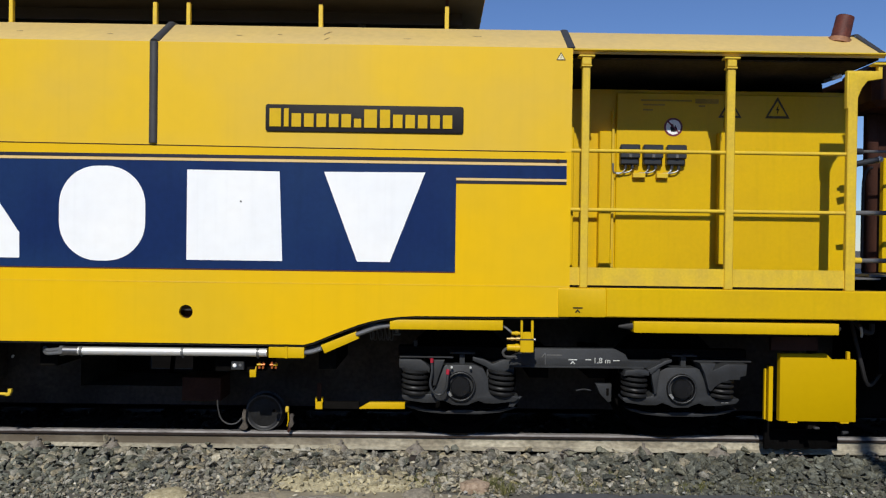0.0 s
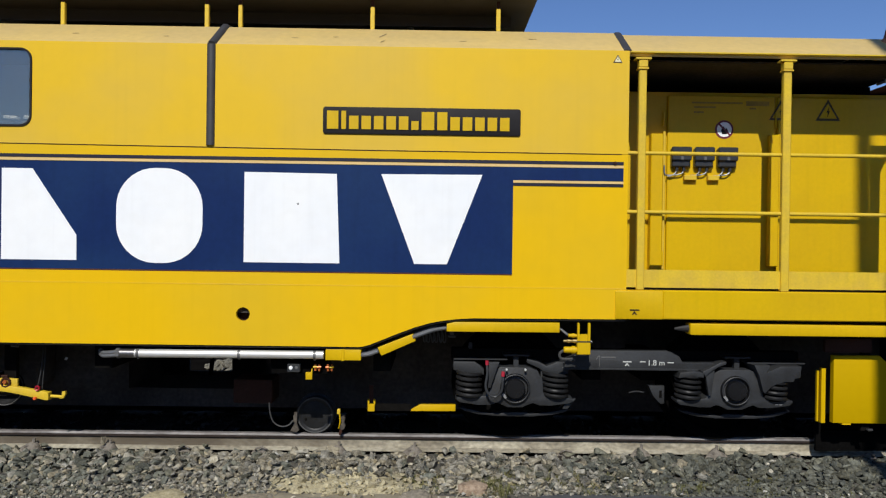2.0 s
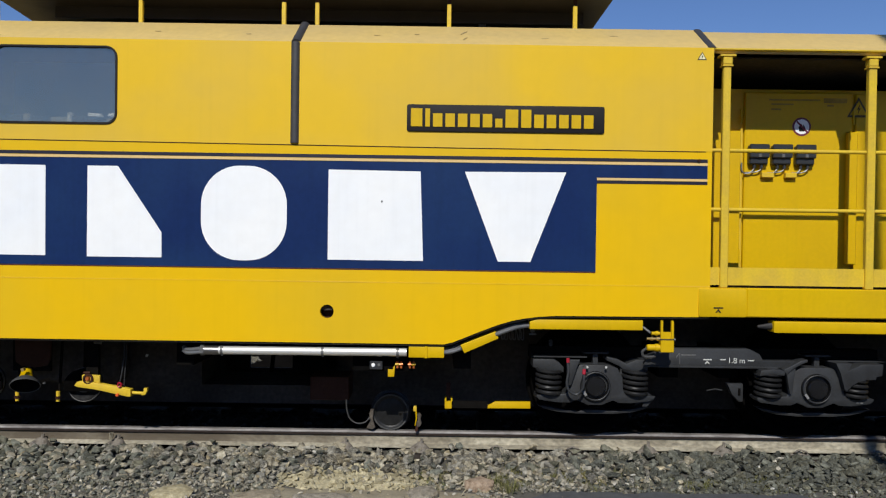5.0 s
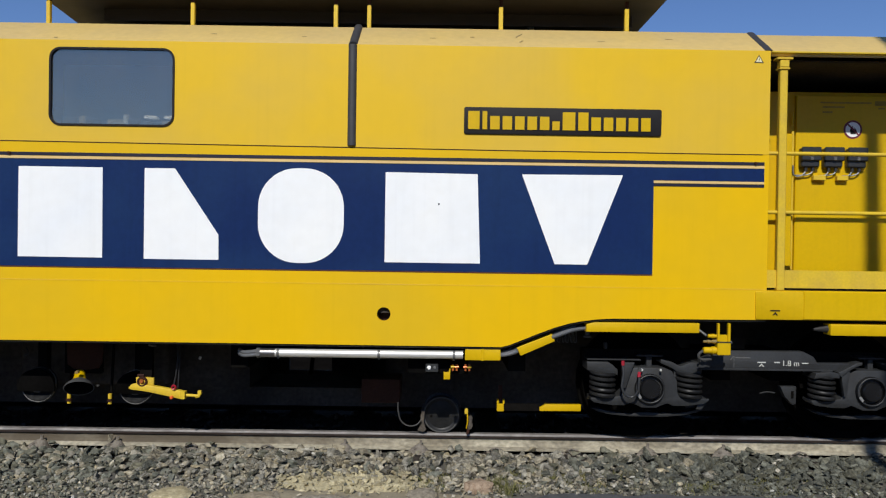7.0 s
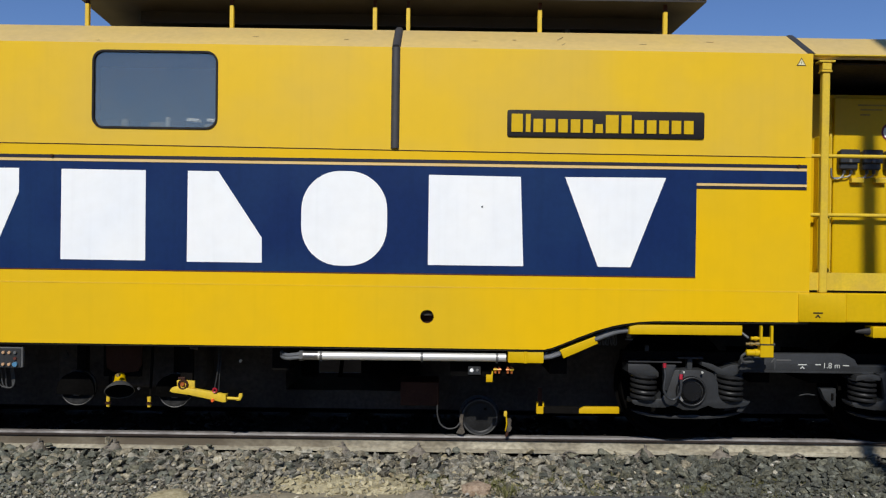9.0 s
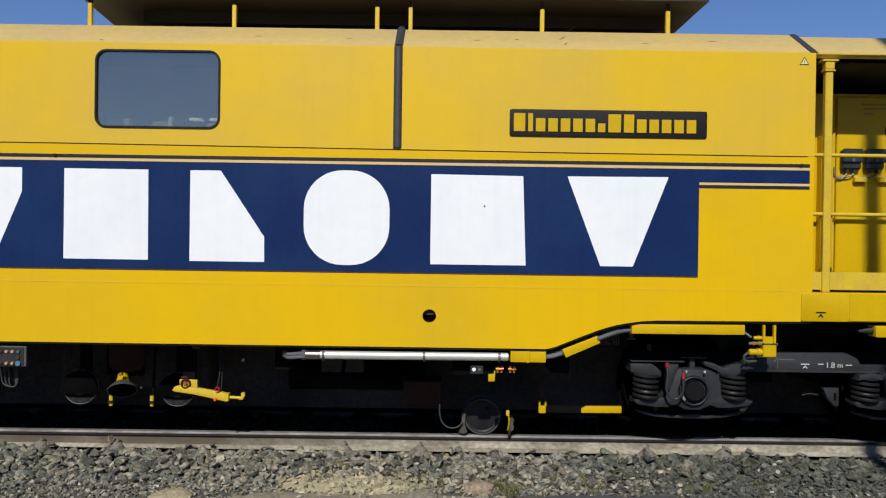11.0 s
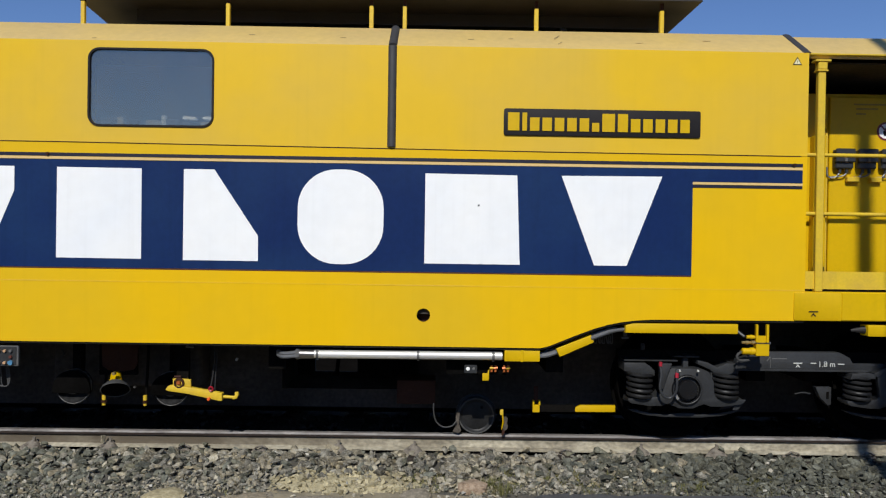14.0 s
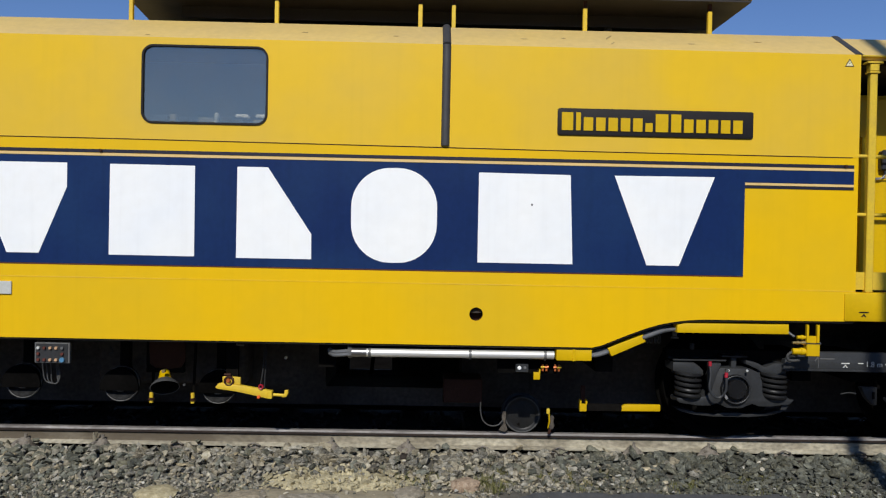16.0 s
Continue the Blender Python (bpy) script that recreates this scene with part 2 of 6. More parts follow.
def stone_shader(name, dark, light, island=True, spread=0.30, warm=(1.0, 0.93, 0.80)):
    """Broken rock: mottled from dark to light at the size of a fingertip, dusty, each stone with a tone of its own."""
    m = bpy.data.materials.new(name)
    m.use_nodes = True
    n, l = m.node_tree.nodes, m.node_tree.links
    b = n["Principled BSDF"]
    b.inputs["Roughness"].default_value, b.inputs["Specular IOR Level"].default_value = 0.8, 0.3
    co = n.new("ShaderNodeTexCoord") if not island else n.new("ShaderNodeNewGeometry")
    where = co.outputs["Position"] if island else co.outputs["Object"]
    own = n.new("ShaderNodeNewGeometry").outputs["Random Per Island"] if island else n.new("ShaderNodeObjectInfo").outputs["Random"]
    size = 1.0 if island else 0.075

    def speckle(scale, detail, rough):
        t = n.new("ShaderNodeTexNoise")
        t.inputs["Scale"].default_value, t.inputs["Detail"].default_value, t.inputs["Roughness"].default_value = scale * size, detail, rough
        l.new(where, t.inputs["Vector"])
        return t.outputs["Fac"]

    def ranged(source, f0, f1, t0, t1):
        r = n.new("ShaderNodeMapRange")
        for key, value in (("From Min", f0), ("From Max", f1), ("To Min", t0), ("To Max", t1)):
            r.inputs[key].default_value = value
        l.new(source, r.inputs["Value"])
        return r.outputs[0]

    patch, grain = speckle(26, 7, 0.68), speckle(110, 4, 0.7)
    mix = n.new("ShaderNodeMix")
    mix.data_type = "RGBA"
    mix.inputs["A"].default_value, mix.inputs["B"].default_value = (*dark, 1), (*light, 1)
    l.new(ranged(patch, 0.36, 0.66, 0.0, 1.0), mix.inputs["Factor"])
    tone = n.new("ShaderNodeHueSaturation")
    l.new(mix.outputs["Result"], tone.inputs["Color"])
    l.new(ranged(own, 0.0, 1.0, 1 - spread, 1 + spread), tone.inputs["Value"])
    fine = n.new("ShaderNodeHueSaturation")
    l.new(tone.outputs[0], fine.inputs["Color"])
    l.new(ranged(grain, 0.3, 0.7, 0.72, 1.28), fine.inputs["Value"])
    wob, fr = n.new("ShaderNodeMath"), n.new("ShaderNodeMath")
    wob.operation, fr.operation, wob.inputs[1].default_value = "MULTIPLY", "FRACT", 7.31
    l.new(own, wob.inputs[0])
    l.new(wob.outputs[0], fr.inputs[0])
    tint_ = n.new("ShaderNodeMix")
    tint_.data_type, tint_.blend_type = "RGBA", "MULTIPLY"
    tint_.inputs["B"].default_value = (*warm, 1)
    l.new(ranged(fr.outputs[0], 0.4, 1.0, 0.0, 1.0), tint_.inputs["Factor"])
    l.new(fine.outputs[0], tint_.inputs["A"])
    l.new(tint_.outputs["Result"], b.inputs["Base Color"])
    bp = n.new("ShaderNodeBump")
    bp.inputs["Strength"].default_value, bp.inputs["Distance"].default_value = 0.8, 0.007 if island else 0.007 / 0.075
    l.new(patch, bp.inputs["Height"])
    l.new(bp.outputs[0], b.inputs["Normal"])
    return m


STONE = stone_shader("ballast_stone", (0.130, 0.122, 0.095), (0.40, 0.375, 0.305))
STONE_ONE = stone_shader("loose_ballast_stone", (0.130, 0.122, 0.095), (0.40, 0.375, 0.305), False)
STONE_DARK = stone_shader("dark_ballast_stone", (0.058, 0.060, 0.047), (0.205, 0.207, 0.162), spread=0.30)
STONE_DARK_ONE = stone_shader("dark_loose_ballast_stone", (0.058, 0.060, 0.047), (0.205, 0.207, 0.162), False, 0.30)
STONE_BLACKISH = stone_shader("blackish_ballast_stone", (0.036, 0.038, 0.031), (0.145, 0.148, 0.120))
STONE_TAN = stone_shader("dusty_tan_ballast_stone", (0.20, 0.175, 0.115), (0.46, 0.42, 0.32), spread=0.35)
STONE_PALE = stone_shader("pale_chipped_stone", (0.26, 0.25, 0.21), (0.56, 0.54, 0.47), spread=0.3)
DUST = shader("trodden_pale_dust", (0.30, 0.265, 0.18), 0.95, vary=0.12, scale=7, fine=60, bump=0.5, second=(0.22, 0.19, 0.13), depth=0.008)
# Black enough to look unlit in full sun.
DARK_GROUND = shader("black_gap_ground", (0.008, 0.007, 0.006), 1.0, vary=0.2, scale=3, fine=40, bump=0.5, spec=0.0)
PALE = shader("pale_builders_rubble", (0.19, 0.175, 0.13), 0.9, vary=0.12, scale=14, fine=70, bump=0.4, second=(0.10, 0.09, 0.068), island=0.3, depth=0.008)
SANDY = shader("crumbly_yellow_sandstone", (0.45, 0.395, 0.245), 0.9, vary=0.18, scale=22, fine=90, bump=0.6, second=(0.26, 0.225, 0.135), island=0.3, depth=0.008)
EARTH = shader("dusty_grey_earth", (0.105, 0.097, 0.078), 0.95, vary=0.20, scale=2.2, fine=45, bump=0.7, second=(0.075, 0.07, 0.06), depth=0.02)
TARMAC = shader("old_asphalt", (0.085, 0.087, 0.088), 0.9, vary=0.22, scale=9, fine=120, bump=0.6, second=(0.06, 0.06, 0.062), depth=0.006)
# Oily stone, darkened further for the shade under the machine.
OIL_SHADE = shader("oil_and_shade_dark_ballast", (0.045, 0.040, 0.036), 0.9, vary=0.2, scale=18, fine=90, bump=0.4, island=0.4, spec=0.08)
TIMBER = shader("tarred_sleeper_timber", (0.045, 0.038, 0.033), 0.9, vary=0.2, scale=6, fine=60, bump=0.3, spec=0.08)
MOSS = shader("dry_grass_and_moss", (0.115, 0.122, 0.036), 0.9, vary=0.2, scale=8, fine=70, second=(0.20, 0.175, 0.07), island=0.4)
MAST_GREY = shader("galvanised_steel", (0.35, 0.36, 0.36), 0.5, 0.4, vary=0.1)


def glass_material():
    """Dark tinted safety glass under a film of dust: mirrors the sky and lets a little of the inside through."""
    m = bpy.data.materials.new("tinted_window_glass")
    m.use_nodes = True
    n, l = m.node_tree.nodes, m.node_tree.links
    n.remove(n["Principled BSDF"])
    gl, tr, mx = n.new("ShaderNodeBsdfGlossy"), n.new("ShaderNodeBsdfTransparent"), n.new("ShaderNodeMixShader")
    gl.inputs["Color"].default_value, gl.inputs["Roughness"].default_value = (1.0, 0.93, 0.82, 1), 0.02
    du, m2 = n.new("ShaderNodeBsdfDiffuse"), n.new("ShaderNodeMixShader")
    du.inputs["Color"].default_value, m2.inputs[0].default_value = (0.34, 0.33, 0.31, 1), 0.07
    smear, film = n.new("ShaderNodeTexNoise"), n.new("ShaderNodeMapRange")
    smear.inputs["Scale"].default_value, smear.inputs["Detail"].default_value = 5.0, 6
    film.inputs["From Min"].default_value, film.inputs["From Max"].default_value = 0.35, 0.75
    film.inputs["To Min"].default_value, film.inputs["To Max"].default_value = 0.05, 0.10
    place = n.new("ShaderNodeTexCoord")
    l.new(place.outputs["Object"], smear.inputs["Vector"])
    l.new(smear.outputs["Fac"], film.inputs["Value"])
    l.new(film.outputs[0], m2.inputs[0])
    tr.inputs["Color"].default_value = (0.66, 0.66, 0.62, 1)
    mx.inputs[0].default_value = 0.225
    l.new(tr.outputs[0], mx.inputs[1])
    l.new(gl.outputs[0], mx.inputs[2])
    l.new(mx.outputs[0], m2.inputs[1])
    l.new(du.outputs[0], m2.inputs[2])
    l.new(m2.outputs[0], n["Material Output"].inputs[0])
    return m


GLASS = glass_material()


# ---- mesh tools ----
def put(name, bm, material, parent=None, label=""):
    me = bpy.data.meshes.new(name)
    bmesh.ops.recalc_face_normals(bm, faces=bm.faces)
    for f in bm.faces:
        f.smooth = True
    bm.to_mesh(me)
    bm.free()
    me.set_sharp_from_angle(angle=radians(32))
    me.materials.append(material)
    ob = new(name, me)
    ob.parent = parent
    return tagged(ob, label) if label else ob


part = put


def thing(name, label, category, group="", kind=""):
    return tagged(new(name), label, category, group, kind)


def block(x0, x1, y0, y1, z0, z1, bevel=0.0, bm=None, seg=1):
    bm = bm or bmesh.new()
    made = bmesh.ops.create_cube(bm, size=1.0)["verts"]
    bmesh.ops.transform(bm, matrix=Matrix.Translation(((x0 + x1) / 2, (y0 + y1) / 2, (z0 + z1) / 2)) @ Matrix.Diagonal((x1 - x0, y1 - y0, z1 - z0, 1)), verts=made)
    if bevel:
        edges = list({e for v in made for e in v.link_edges})
        bmesh.ops.bevel(bm, geom=edges, offset=bevel, segments=seg, affect="EDGES", profile=0.5)
    return bm


def rod(p0, p1, r, seg=16, bm=None, r2=None):
    bm = bm or bmesh.new()
    p0, p1 = Vector(p0), Vector(p1)
    m = Matrix.Translation((p0 + p1) / 2) @ (p1 - p0).to_track_quat("Z", "Y").to_matrix().to_4x4()
    bmesh.ops.create_cone(bm, cap_ends=True, segments=seg, radius1=r, radius2=r if r2 is None else r2, depth=(p1 - p0).length, matrix=m)
    return bm


def hose(points, r, seg=8, bm=None, smooth=6, rib=0.0):
    """A round hose or bar swept along a smoothed line of points, corrugated if asked."""
    bm = bm or bmesh.new()
    pts = [Vector(p) for p in points]
    if smooth > 1 and len(pts) > 2:
        fine = []
        for i in range(len(pts) - 1):
            a, b, c, d = pts[max(i - 1, 0)], pts[i], pts[i + 1], pts[min(i + 2, len(pts) - 1)]
            for k in range(smooth):
                u = k / smooth
                fine.append(0.5 * (2 * b + (c - a) * u + (2 * a - 5 * b + 4 * c - d) * u * u + (3 * b - a - 3 * c + d) * u ** 3))
        pts = fine + [pts[-1]]
    rings, side = [], None
    for i, p in enumerate(pts):
        way = (pts[min(i + 1, len(pts) - 1)] - pts[max(i - 1, 0)]).normalized()
        if side is None:
            side = way.orthogonal().normalized()
        side = (side - way * side.dot(way)).normalized()
        up = way.cross(side)
        swell = r * (1 + (rib if i % 2 else -rib))
        rings.append([bm.verts.new(p + swell * (math.cos(2 * math.pi * k / seg) * side + math.sin(2 * math.pi * k / seg) * up)) for k in range(seg)])
    for a, b in zip(rings, rings[1:]):
        for k in range(seg):
            bm.faces.new((a[k], a[(k + 1) % seg], b[(k + 1) % seg], b[k]))
    bm.faces.new(rings[0][::-1])
    bm.faces.new(rings[-1])
    return bm


def turned(profile, centre, axis="y", seg=32, bm=None, caps=True):
    """A turned piece: profile of (radius, along) pairs round an axis through centre."""
    bm = bm or bmesh.new()
    rings = []
    for r, h in profile:
        ring = []
        for k in range(seg):
            c, s = max(r, 1e-4) * math.cos(2 * math.pi * k / seg), max(r, 1e-4) * math.sin(2 * math.pi * k / seg)
            v = (c, h, s) if axis == "y" else (c, s, h) if axis == "z" else (h, c, s)
            ring.append(bm.verts.new(Vector(centre) + Vector(v)))
        rings.append(ring)
    for a, b in zip(rings, rings[1:]):
        for k in range(seg):
            bm.faces.new((a[k], a[(k + 1) % seg], b[(k + 1) % seg], b[k]))
    if caps:
        bm.faces.new(rings[0])
        bm.faces.new(rings[-1])
    return bm


def slab(outline, y0, y1, bevel=0.0, bm=None):
    """An upright plate: an outline of (x, z) between two depths."""
    bm = bm or bmesh.new()
    f = bm.faces.new([bm.verts.new((x, y0, z)) for x, z in outline])
    ext = bmesh.ops.extrude_face_region(bm, geom=[f])
    verts = [g for g in ext["geom"] if isinstance(g, bmesh.types.BMVert)]
    bmesh.ops.translate(bm, vec=(0, y1 - y0, 0), verts=verts)
    if bevel:
        edges = [e for e in bm.edges if all(abs(v.co.y - y0) < 1e-6 for v in e.verts)]
        bmesh.ops.bevel(bm, geom=edges, offset=bevel, segments=2, affect="EDGES", profile=0.5)
    return bm


def sheet_with_holes(outlines, y0, thick):
    """An upright sheet of (x, z) outlines, of which the inner ones are holes."""
    cu = bpy.data.curves.new("outline", "CURVE")
    cu.dimensions, cu.fill_mode, cu.extrude = "2D", "BOTH", thick / 2
    for o in outlines:
        sp = cu.splines.new("POLY")
        sp.points.add(len(o) - 1)
        for p, (x, z) in zip(sp.points, o):
            p.co = (x, z, 0, 1)
        sp.use_cyclic_u = True
    ob = bpy.data.objects.new("outline", cu)
    scene.collection.objects.link(ob)
    me = bpy.data.meshes.new_from_object(ob.evaluated_get(bpy.context.evaluated_depsgraph_get()))
    bpy.data.objects.remove(ob)
    bpy.data.curves.remove(cu)
    bm = bmesh.new()
    bm.from_mesh(me)
    bpy.data.meshes.remove(me)
    bmesh.ops.transform(bm, matrix=Matrix.Translation((0, y0 + thick / 2, 0)) @ Matrix.Rotation(math.pi / 2, 4, "X"), verts=bm.verts)
    bmesh.ops.remove_doubles(bm, verts=bm.verts, dist=1e-5)
    return bm


def lettering(text, size, x, y, z, material, parent, name="lettering"):
    """Raised painted writing on an upright face, read from the side of low y."""
    cu = bpy.data.curves.new("text", "FONT")
    cu.body, cu.size, cu.extrude = text, size, 0.001
    cu.align_x = "CENTER"
    ob = bpy.data.objects.new("text", cu)
    scene.collection.objects.link(ob)
    me = bpy.data.meshes.new_from_object(ob.evaluated_get(bpy.context.evaluated_depsgraph_get()))
    bpy.data.objects.remove(ob)
    bpy.data.curves.remove(cu)
    bm = bmesh.new()
    bm.from_mesh(me)
    bpy.data.meshes.remove(me)
    bmesh.ops.transform(bm, matrix=pose(x, y, z, 90, 0, 0), verts=bm.verts)
    return put(name, bm, material, parent)


def rounded(x0, x1, z0, z1, r, n=6):
    pts = []
    for cx, cz, a0 in ((x1 - r, z1 - r, 0), (x0 + r, z1 - r, 90), (x0 + r, z0 + r, 180), (x1 - r, z0 + r, 270)):
        for k in range(n + 1):
            a = radians(a0 + 90 * k / n)
            pts.append((cx + r * math.cos(a), cz + r * math.sin(a)))
    return pts


def ring(x, z, r, n=32):
    return [(x + r * math.cos(2 * math.pi * k / n), z + r * math.sin(2 * math.pi * k / n)) for k in range(n)]

# ---- ground and track ----
CENTRE, GAUGE = 7.44, 0.7525            # track axis, half the distance of the rail centres
SIDE = 5.975                            # the train's near side


def far_ground():
    bm = bmesh.new()
    xs = [-900, -200, -60, -20, -8, 0, 8, 20, 60, 200, 900]
    ys = [-900, -200, -60, -20, -5, 0, 4, 5.2, 6.2, 8.7, 9.8, 11, 30, 80, 300, 900]
    grid = [[bm.verts.new((x, y, -0.42 if 6 < y < 9 else -0.75 if y > 10 else -0.285)) for x in xs] for y in ys]
    for a, b in zip(grid, grid[1:]):
        for i in range(len(xs) - 1):
            bm.faces.new((a[i], a[i + 1], b[i + 1], b[i]))
    return tagged(put("ground", bm, EARTH), "dusty grey earth and grit beside the railway track", "ground", kind="structure")


def bed_height(x, y):
    """The ballast's surface: flat under the rails, falling to the ground beside them."""
    off = abs(y - CENTRE)
    fall = min(max((off - 0.95) / 1.05, 0.0), 1.0)
    return -0.178 - 0.104 * fall ** 0.9 + 0.018 * noise.noise((x * 1.3, y * 1.7, 2.0)) + 0.01 * noise.noise((x * 5.0, y * 5.0, 7.0))


def ballast_bed():
    bm = bmesh.new()
    xs = [-120, -60, -30, -15, -8] + [-5 + 0.1 * i for i in range(101)] + [8, 15, 30, 60, 120]
    ys = [CENTRE - 2.25 + 0.1 * i for i in range(46)]
    grid = [[bm.verts.new((x, y, bed_height(x, y) - (0.06 if i in (0, 45) else 0.0))) for x in xs] for i, y in enumerate(ys)]
    for a, b in zip(grid, grid[1:]):
        for i in range(len(xs) - 1):
            bm.faces.new((a[i], a[i + 1], b[i + 1], b[i]))
    ob = put("ballast_bed", bm, EARTH)
    # Between the rails the machine's shade is put into the bed's colour.
    ob.data.materials.append(OIL_SHADE)
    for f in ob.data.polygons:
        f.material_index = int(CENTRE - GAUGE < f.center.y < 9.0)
    return tagged(ob, "shoulder of grey crushed stone under the track", "ballast", kind="structure")


far_ground()


def bank():
    """Unseen overgrown bank added behind the viewer: closes the place, cuts low sky light."""
    bm = bmesh.new()
    rows_ = []
    for y, h in ((-28, -0.3), (-30, 5.0), (-33, 7.7), (-37, 6.8), (-44, -0.3)):
        rows_.append([bm.verts.new((x, y, h + (0.8 * noise.noise((x * 0.11, y * 0.2, 3)) + 0.9 * noise.noise((x * 0.45, y * 0.2, 8)) if h > 0 else 0.0))) for x in range(-160, 161)])
    for a, b in zip(rows_, rows_[1:]):
        for i in range(len(a) - 1):
            bm.faces.new((a[i], a[i + 1], b[i + 1], b[i]))
    return tagged(put("bank", bm, BANK), "added dark bank behind the viewer that cuts low sky light", "bank", kind="structure")


bank()
bed = ballast_bed()


def rail(y, label, head, web, top, foot):
    root = thing("rail", label, "rail", "rails of the track", "structure")
    x0, x1 = -120, 120

    def along(outline):
        bm = bmesh.new()
        a = [bm.verts.new((x0, y + dy, z)) for dy, z in outline]
        b = [bm.verts.new((x1, y + dy, z)) for dy, z in outline]
        for i in range(len(a)):
            j = (i + 1) % len(a)
            bm.faces.new((a[i], a[j], b[j], b[i]))
        bm.faces.new(a)
        bm.faces.new(b[::-1])
        return bm
    put("rail_head", along([(-0.035, -0.037), (-0.036, -0.019), (0.036, -0.019), (0.035, -0.037), (0.012, -0.047), (-0.012, -0.047)]), head, root, "dark rusted flank of the rail head")
    put("running_surface", along([(-0.036, -0.0188), (-0.0355, -0.012), (-0.030, -0.003), (-0.020, 0.0), (0.020, 0.0), (0.030, -0.003), (0.0355, -0.012), (0.036, -0.0188)]), top, root, "rolled bright top of the rail")
    put("rail_web", along([(-0.012, -0.044), (0.012, -0.044), (0.011, -0.09), (0.02, -0.114), (-0.02, -0.114), (-0.011, -0.09)]), web, root)
    put("rail_foot", along([(0.02, -0.114), (0.055, -0.126), (0.0625, -0.131), (0.0625, -0.140), (-0.0625, -0.140), (-0.0625, -0.131), (-0.055, -0.126), (-0.02, -0.114)]), foot, root, "flat foot of the rail")
    return root


rail(CENTRE - GAUGE, "steel rail with dusty light-brown web on ballast", RAIL_HEAD, RAIL_WEB, RAIL_TOP, RAIL_FOOT)
rail(CENTRE + GAUGE, "far steel rail darkened for oil and the machine's shade", RAIL_SHADE, RAIL_SHADE, RAIL_SHADE, RAIL_SHADE)


def sleeper(chaired):
    bm = block(-0.13, 0.13, CENTRE - 0.98, CENTRE + 1.25, -0.36, -0.160, 0.02)
    ob = put("sleeper", bm, TIMBER)
    tagged(ob, "tarred timber sleeper sunk in crushed stone", "sleeper", "sleepers of the track", "structure")
    for side in (-1, 1):
        y = CENTRE + side * GAUGE
        put("base_plate", block(-0.08, 0.08, y - 0.085, y + 0.085, -0.1595, -0.1405, 0.004), CLIP if side < 0 else RAIL_SHADE, ob)
        for s2 in (-1, 1):
            b = hose([(-0.05, y + s2 * 0.075, -0.138), (-0.045, y + s2 * 0.11, -0.118), (0.0, y + s2 * 0.085, -0.108), (0.045, y + s2 * 0.11, -0.118), (0.05, y + s2 * 0.075, -0.138)], 0.008, 6)
            put("rail_clip", b, CLIP if side < 0 else RAIL_SHADE, ob)
        if side < 0 and chaired:
            chair = bmesh.new()
            for z, wx, y0, y1 in ((-0.170, 0.105, -0.150, -0.055), (-0.140, 0.075, -0.130, -0.05), (-0.112, 0.040, -0.100, -0.045), (-0.098, 0.022, -0.080, -0.035)):
                for dx in (-1, -0.4, 0.35, 1):
                    for dy in (y0, (y0 + y1) / 2, y1):
                        chair.verts.new((dx * wx + 0.030 * noise.noise((dx * 3, dy * 30, z * 50)), y + dy, z + 0.022 * noise.noise((dx * 5, dy * 40, 2))))
            bmesh.ops.convex_hull(chair, input=chair.verts)
            bmesh.ops.delete(chair, geom=[v for v in chair.verts if not v.link_faces], context="VERTS")
            put("rail_chair", chair, CLIP, ob, "dust-caked iron rail chair")
            put("chair_bolt", rod((0.004, y - 0.062, -0.096), (0.008, y - 0.060, -0.058), 0.013, 6), CLIP, ob)
    return ob


first, bare = sleeper(True), sleeper(False)
first.matrix_basis, bare.matrix_basis = pose(-0.16, 0, 0), pose(0.495, 0, 0)
for i in range(-13, 14):
    if i not in (0, 1):
        copy_thing(first if i % 4 in (0, 3) else bare, pose(-0.16 + 0.655 * i, 0, 0))


# ---- the tamping machine ----
machine = thing("track_machine", "long yellow railway maintenance machine with navy band, rolling on its track", "rail vehicle")


def mpart(name, bm, material, label="", parent=None):
    return put(name, bm, material, parent or machine, label)


X_END, X_BODY, X_TAIL = -9.0, 1.035, 3.49
WIN = (-4.563, -3.599, 2.529, 3.129)

# Near side wall, with its raised skirt over the bogie, the window and a round hole.
skirt = [(-1.03, 0.848), (-0.96, 0.866), (-0.757, 0.950), (-0.612, 1.006), (-0.50, 1.039), (-0.406, 1.058), (-0.29, 1.074), (-0.165, 1.082), (X_BODY, 1.088)]
outer = [(X_END, 0.855), *skirt, (X_BODY, 3.183), (X_END, 3.195)]
mpart("side_wall", sheet_with_holes([outer, rounded(*WIN, 0.085), ring(-1.948, 1.093, 0.053)], SIDE, 0.035), YELLOW, "smooth yellow painted steel side wall")
mpart("upper_panel", sheet_with_holes([[(X_END, 2.408), (-4.8, 2.402), (-3.4, 2.394), (-1.0, 2.380), (X_BODY, 2.376), (X_BODY, 3.183), (X_END, 3.195)], rounded(*WIN, 0.085)], SIDE - 0.003, 0.0026), UPPER_YELLOW, "slightly paled yellow upper cladding panel")
mpart("hole_sleeve", turned([(0.058, 0.0), (0.053, 0.006), (0.053, 0.070), (0.001, 0.071)], (-1.948, SIDE + 0.0355, 1.093), caps=False), DARKBROWN, "rust-brown socket behind a round hole")
lip = [(x, z - 0.006) for x, z in [(X_END, 0.855), *skirt[:-1]]]
mpart("edge_lip", hose([(x, SIDE + 0.022, z) for x, z in lip] + [(0.5, SIDE + 0.022, 1.079), (X_BODY, SIDE + 0.022, 1.081)], 0.012, 6, smooth=1), RUBBER, "dark rubber lip under the side wall")
